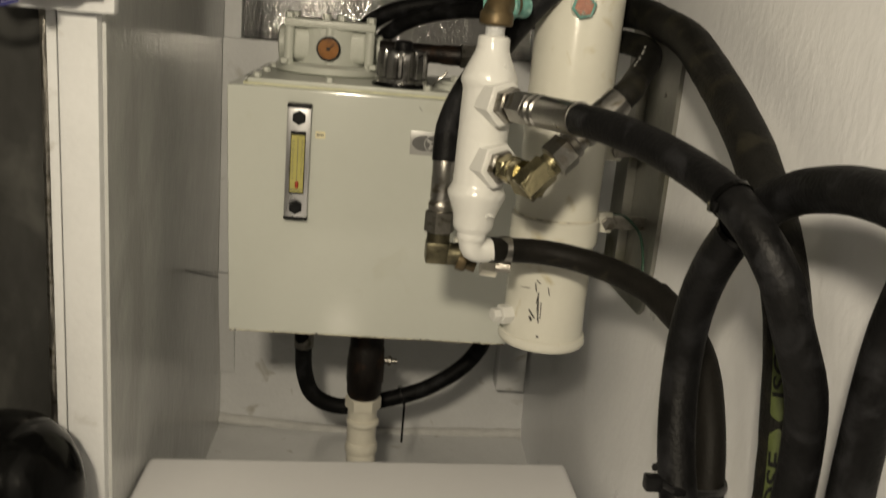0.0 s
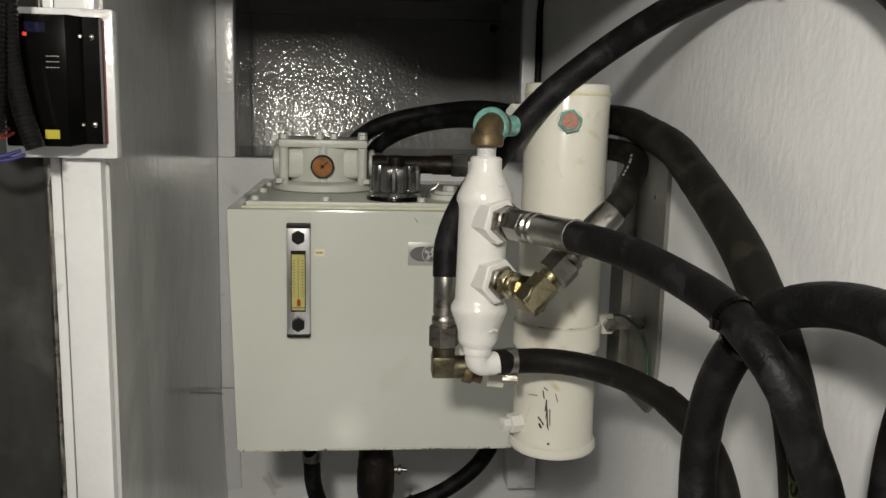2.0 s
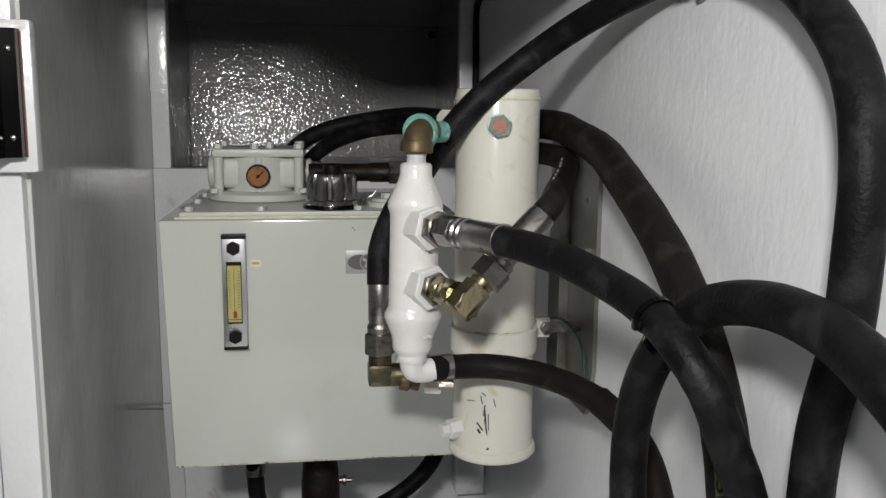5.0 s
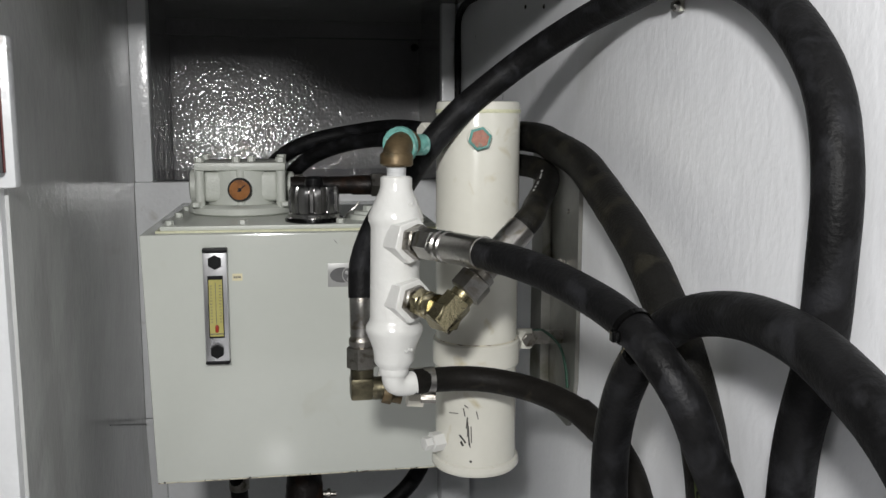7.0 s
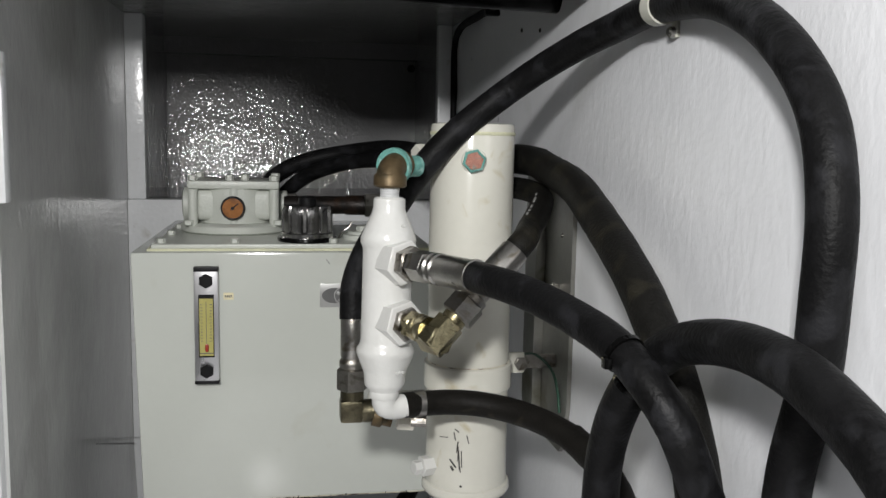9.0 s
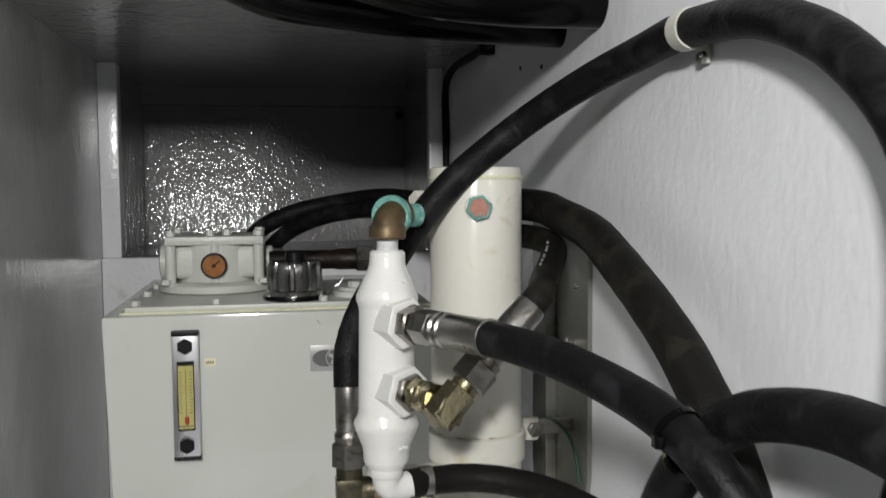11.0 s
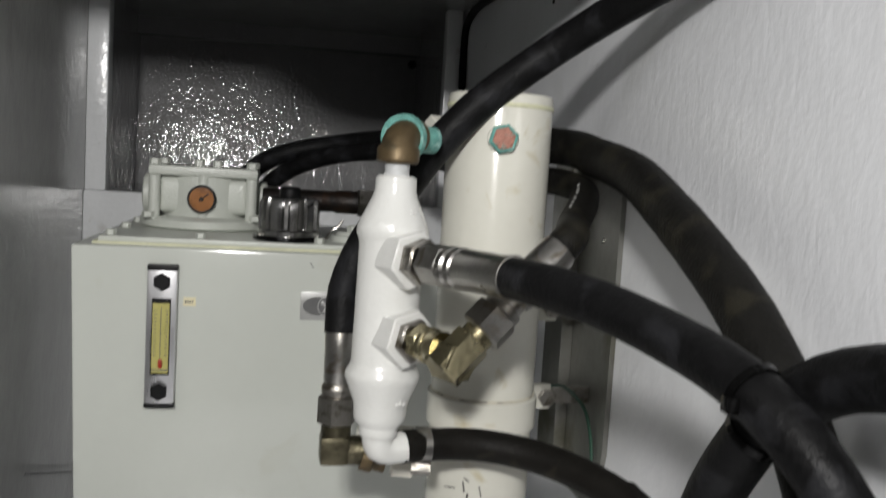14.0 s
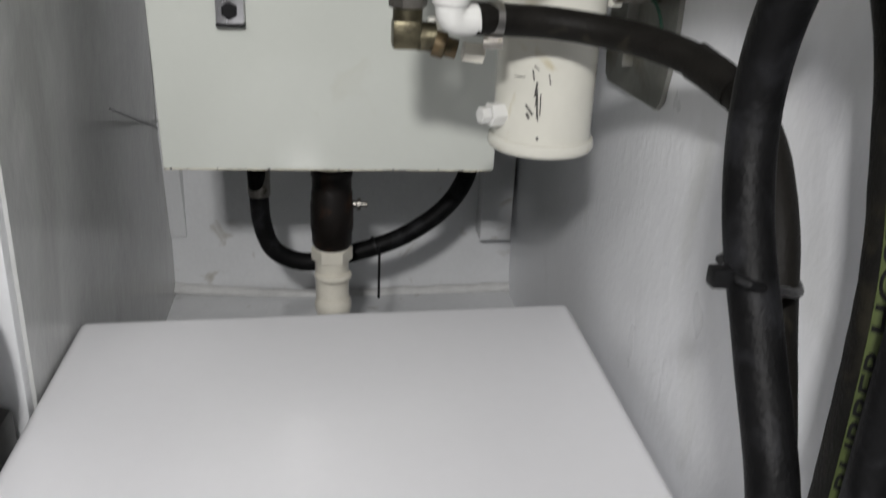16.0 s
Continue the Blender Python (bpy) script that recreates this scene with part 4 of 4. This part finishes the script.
# ties round the crossing hoses
ct = thing("cable_tie", (0.39, 0.60, 1.04), "black cable tie round the crossing hoses", "cable tie", "hose ties")
part("strap", lathed([(0.0140, -0.0022), (0.0157, -0.0022), (0.0157, 0.0022), (0.0140, 0.0022)], (0.3890, 0.589, 1.0385), (0.25, -0.86, -0.42), 28), BLACK_GLOSS, ct)
part("strap", lathed([(0.0150, -0.0022), (0.0166, -0.0022), (0.0166, 0.0022), (0.0150, 0.0022)], (0.4085, 0.614, 1.0100), (0.22, -0.52, 0.80), 28), BLACK_GLOSS, ct)
part("bridge", tube([(0.392, 0.600, 1.028), (0.397, 0.607, 1.02), (0.400, 0.612, 1.012)], 0.0025, 8, 0.005), BLACK_GLOSS, ct)
part("head", boxed(0.3710, 0.3770, 0.578, 0.586, 1.030, 1.038, bevel=0.001), BLACK_GLOSS, ct)
ct2 = thing("cable_tie", (0.43, 0.67, 0.785), "black cable tie round the two lower hoses", "cable tie", "hose ties")
part("strap", tube([(0.383, 0.616, 0.804), (0.391, 0.606, 0.802), (0.425, 0.630, 0.786), (0.466, 0.678, 0.763), (0.472, 0.698, 0.762), (0.452, 0.712, 0.768), (0.405, 0.662, 0.796), (0.385, 0.636, 0.805)], 0.0032, 8, 0.006), BLACK_SATIN, ct2)
part("head", boxed(0.370, 0.383, 0.610, 0.621, 0.797, 0.809, bevel=0.002), BLACK_SATIN, ct2)


# printed band on the thick hose
def hose_text(body, size):
    cu = bpy.data.curves.new("print", "FONT")
    cu.body, cu.size, cu.align_x, cu.align_y, cu.extrude = body, size, "CENTER", "CENTER", 0.0
    cu.offset, cu.space_character = 0.00035, 1.0
    tmp = bpy.data.objects.new("tmp", cu)
    scene.collection.objects.link(tmp)
    me = bpy.data.meshes.new_from_object(tmp.evaluated_get(bpy.context.evaluated_depsgraph_get()))
    bpy.data.objects.remove(tmp)
    return me


wall_path = smooth_path(WALL_HOSE, 0.004)


def path_at(z):
    """The hose's middle and direction at a height."""
    for a, b in zip(wall_path, wall_path[1:]):
        if a.z >= z >= b.z:
            return a.lerp(b, (a.z - z) / max(a.z - b.z, 1e-6)), (b - a).normalized()
    return wall_path[-1], Vector((0, 0, -1))


FACE = -128.0  # degrees round the hose towards which the print faces


def wrap(u, z, lift):
    """A place on the hose: u metres round it, at a height."""
    c, t = path_at(z)
    n = Vector((math.cos(radians(FACE)), math.sin(radians(FACE)), 0))
    n = (n - t * n.dot(t)).normalized()
    a = u / 0.0185
    return c + (n * math.cos(a) - t.cross(n) * math.sin(a)) * (0.0185 + lift)


def pill(z0, z1, half):
    bm = bmesh.new()
    n, cols = 40, 8
    grid = []
    for i in range(n + 1):
        z = z0 + (z1 - z0) * i / n
        e = min(z - z0, z1 - z)
        w = half * math.sqrt(max(0.02, 1 - max(0.0, 1 - e / half) ** 2))
        grid.append([bm.verts.new(wrap(w * (2 * k / cols - 1), z, 0.0011)) for k in range(cols + 1)])
    for a, b in zip(grid, grid[1:]):
        for k in range(cols):
            bm.faces.new((a[k], a[k + 1], b[k + 1], b[k]))
    return bm


def letters(body, z_mid, size):
    me = hose_text(body, size)
    bm = bmesh.new()
    bm.from_mesh(me)
    bmesh.ops.triangulate(bm, faces=bm.faces)
    for _ in range(3):
        bmesh.ops.subdivide_edges(bm, edges=[e for e in bm.edges if e.calc_length() > 0.0022], cuts=1)
        bmesh.ops.triangulate(bm, faces=bm.faces)
    for v in bm.verts:
        v.co = wrap(-v.co.y * 0.66, z_mid + v.co.x * 1.2, 0.0019)
    bpy.data.meshes.remove(me)
    return bm


for z0, z1, words in ((0.868, 0.983, "ISO-909"), (0.674, 0.862, "RUBBER HOSE")):
    band = part("print_band", pill(z0, z1, 0.0066), GREEN_PRINT, wall_hose, "yellow-green printed band")
    part("print", letters(words, (z0 + z1) / 2, 0.0205), BLACK_SATIN, band)


# ---- overhead pipes and conduit ----
oh1 = thing("overhead_hose", (0.475, 1.12, 1.37), "thick black hose running under the deckhead into the hull side", "hose", "overhead hoses")
part("rubber_hose", tube([(-0.10, 0.86, 1.66), (-0.03, 0.91, 1.53), (0.05, 0.955, 1.435), (0.14, 1.01, 1.383), (0.24, 1.05, 1.374), (0.34, 1.085, 1.372), (0.492, 1.113, 1.372)], 0.024, 20), BLACK_GLOSS, oh1)
oh2 = thing("overhead_hose", (0.475, 0.985, 1.38), "thick black hose running under the deckhead into the hull side", "hose", "overhead hoses")
part("rubber_hose", tube([(-0.07, 0.74, 1.70), (0.02, 0.82, 1.55), (0.10, 0.87, 1.455), (0.19, 0.92, 1.402), (0.28, 0.955, 1.382), (0.38, 0.985, 1.378), (0.492, 0.99, 1.378)], 0.030, 20), BLACK_GLOSS, oh2)
cab = thing("black_cable", (0.468, 1.735, 1.07), "black cable running down beside the recess upright", "cable")
part("cable", tube([(0.469, 1.735, 1.066), (0.469, 1.735, 1.25), (0.469, 1.73, 1.37), (0.468, 1.68, 1.392), (0.468, 1.50, 1.395), (0.468, 1.30, 1.394), (0.466, 1.15, 1.385)], 0.0065, 10), RUBBER, cab)
part("cable_clip", boxed(0.458, 0.4835, 1.40, 1.415, 1.383, 1.404, bevel=0.002), BLACK_SATIN, cab)
bolt = obj("recess_bolt", hexed(0.010, 0.0, 0.012, (0.436, 2.14, 1.352), (0, -1, 0)), BLACK_SATIN)
tagged(bolt, "dark bolt head in the recess corner", "bolt")
for i, (y, z) in enumerate(((1.18, 1.335), (1.27, 1.345), (0.83, 1.360))):
    ws = obj("wall_screw", lathed([(0.0032, 0), (0.0026, 0.0015)], (hull_x(y, z) - 0.0005, y, z), (-1, 0, 0), 10), SCRATCH)
    tagged(ws, "small dark screw head in the painted hull side", "screw", "wall screws")


# ---- control unit on its board ----
unit = thing("control_unit", (-0.18, 0.98, 1.12), "black electronic control unit on a white board", "control unit")
part("board", boxed(-0.245, -0.131, 0.965, 0.985, 1.1135, 1.268, bevel=0.004), TRIM_WHITE, unit)
case = part("case", boxed(-0.228, -0.164, 0.925, 0.965, 1.128, 1.258, bevel=0.002), BLACK_GLOSS, unit)
part("cover_flange", slab([(-0.166, 0.922), (-0.156, 0.945), (-0.141, 0.949), (-0.141, 0.9645), (-0.168, 0.9645)], 2, 1.130, 1.258), BLACK_GLOSS, unit)
for z in (1.150, 1.238):
    part("screw", lathed([(0.0032, 0), (0.0030, 0.0015), (0.0015, 0.0026)], (-0.148, 0.947, z), (0, -1, 0), 14), STEEL, unit)
    part("screw", lathed([(0.0022, 0), (0.0012, 0.002)], (-0.157, 0.940, z), (0.2, -1, 0), 12), STEEL_DARK, unit)
part("led", lathed([(0.0024, 0), (0.0016, 0.0016)], (-0.2055, 0.925, 1.2385), (0, -1, 0), 14), LED_RED, unit, "glowing red indicator")
part("display", boxed(-0.206, -0.186, 0.9238, 0.9252, 1.240, 1.250), DISPLAY_BLUE, unit, "dim blue display")
txt = bmesh.new()
for i in range(3):
    for j in range(4):
        box(txt, -0.186 + 0.0034 * j, -0.1838 + 0.0034 * j, 0.9244, 0.9251, 1.206 + 0.0055 * i, 1.2068 + 0.0055 * i)
part("case_print", txt, PLATE_GREY, unit)
part("yellow_label", boxed(-0.190, -0.176, 0.9238, 0.9252, 1.136, 1.145), YELLOW_TAG, unit)
part("red_edge", boxed(-0.1412, -0.1398, 0.962, 0.9655, 1.130, 1.256), RED_EDGE, unit)
con = thing("corrugated_conduit", (-0.21, 0.90, 1.13), "black corrugated conduit hanging before the control unit", "conduit", "conduits")
part("conduit", tube([(-0.212, 0.905, 1.405), (-0.211, 0.90, 1.27), (-0.209, 0.895, 1.22), (-0.200, 0.893, 1.165), (-0.190, 0.895, 1.128)], 0.0085, 12, rib=0.0014, pitch=0.0042), BLACK_SATIN, con)
con2 = thing("corrugated_conduit", (-0.24, 0.88, 1.13), "black corrugated conduit hanging before the control unit", "conduit", "conduits")
part("conduit", tube([(-0.216, 0.880, 1.405), (-0.217, 0.880, 1.30), (-0.219, 0.878, 1.22), (-0.222, 0.876, 1.145)], 0.0115, 12, rib=0.0016, pitch=0.0045), BLACK_SATIN, con2)
for nm, mt, pts in (("red_wires", RED_WIRE, [(-0.238, 0.88, 1.155), (-0.232, 0.875, 1.145), (-0.222, 0.88, 1.142), (-0.216, 0.90, 1.146)]), ("blue_wires", BLUE_WIRE, [(-0.262, 0.87, 1.155), (-0.252, 0.868, 1.132), (-0.236, 0.87, 1.122), (-0.216, 0.88, 1.121), (-0.202, 0.89, 1.126)]), ("yellow_wires", YELLOW_TAG, [(-0.226, 0.89, 1.18), (-0.228, 0.885, 1.165), (-0.223, 0.885, 1.155)])):
    w = thing(nm, pts[0], nm.split("_")[0] + " insulated wires looping below the conduit", "wire")
    part("wire", tube(pts, 0.0020, 8, 0.004), mt, w)
    part("wire", tube([Vector(p) + Vector((0.003, 0.002, -0.004)) for p in pts], 0.0018, 8, 0.004), mt, w)

# black rounded drum low beside the jamb
drum = obj("black_float", lathed([(0.02, 0.0), (0.06, 0.006), (0.080, 0.03), (0.085, 0.06), (0.085, 0.10), (0.081, 0.125), (0.070, 0.150), (0.052, 0.170), (0.028, 0.182), (0.006, 0.186)], (-0.238, 0.90, 0.502), seg=48), BLACK_GLOSS)
tagged(drum, "glossy black rounded plastic drum beside the jamb", "drum")
stand = obj("drum_stand", boxed(-0.33, -0.165, 0.82, 0.98, 0.0, 0.502, bevel=0.01), DOOR_DARK)
tagged(stand, "dark box under the black drum", "box")
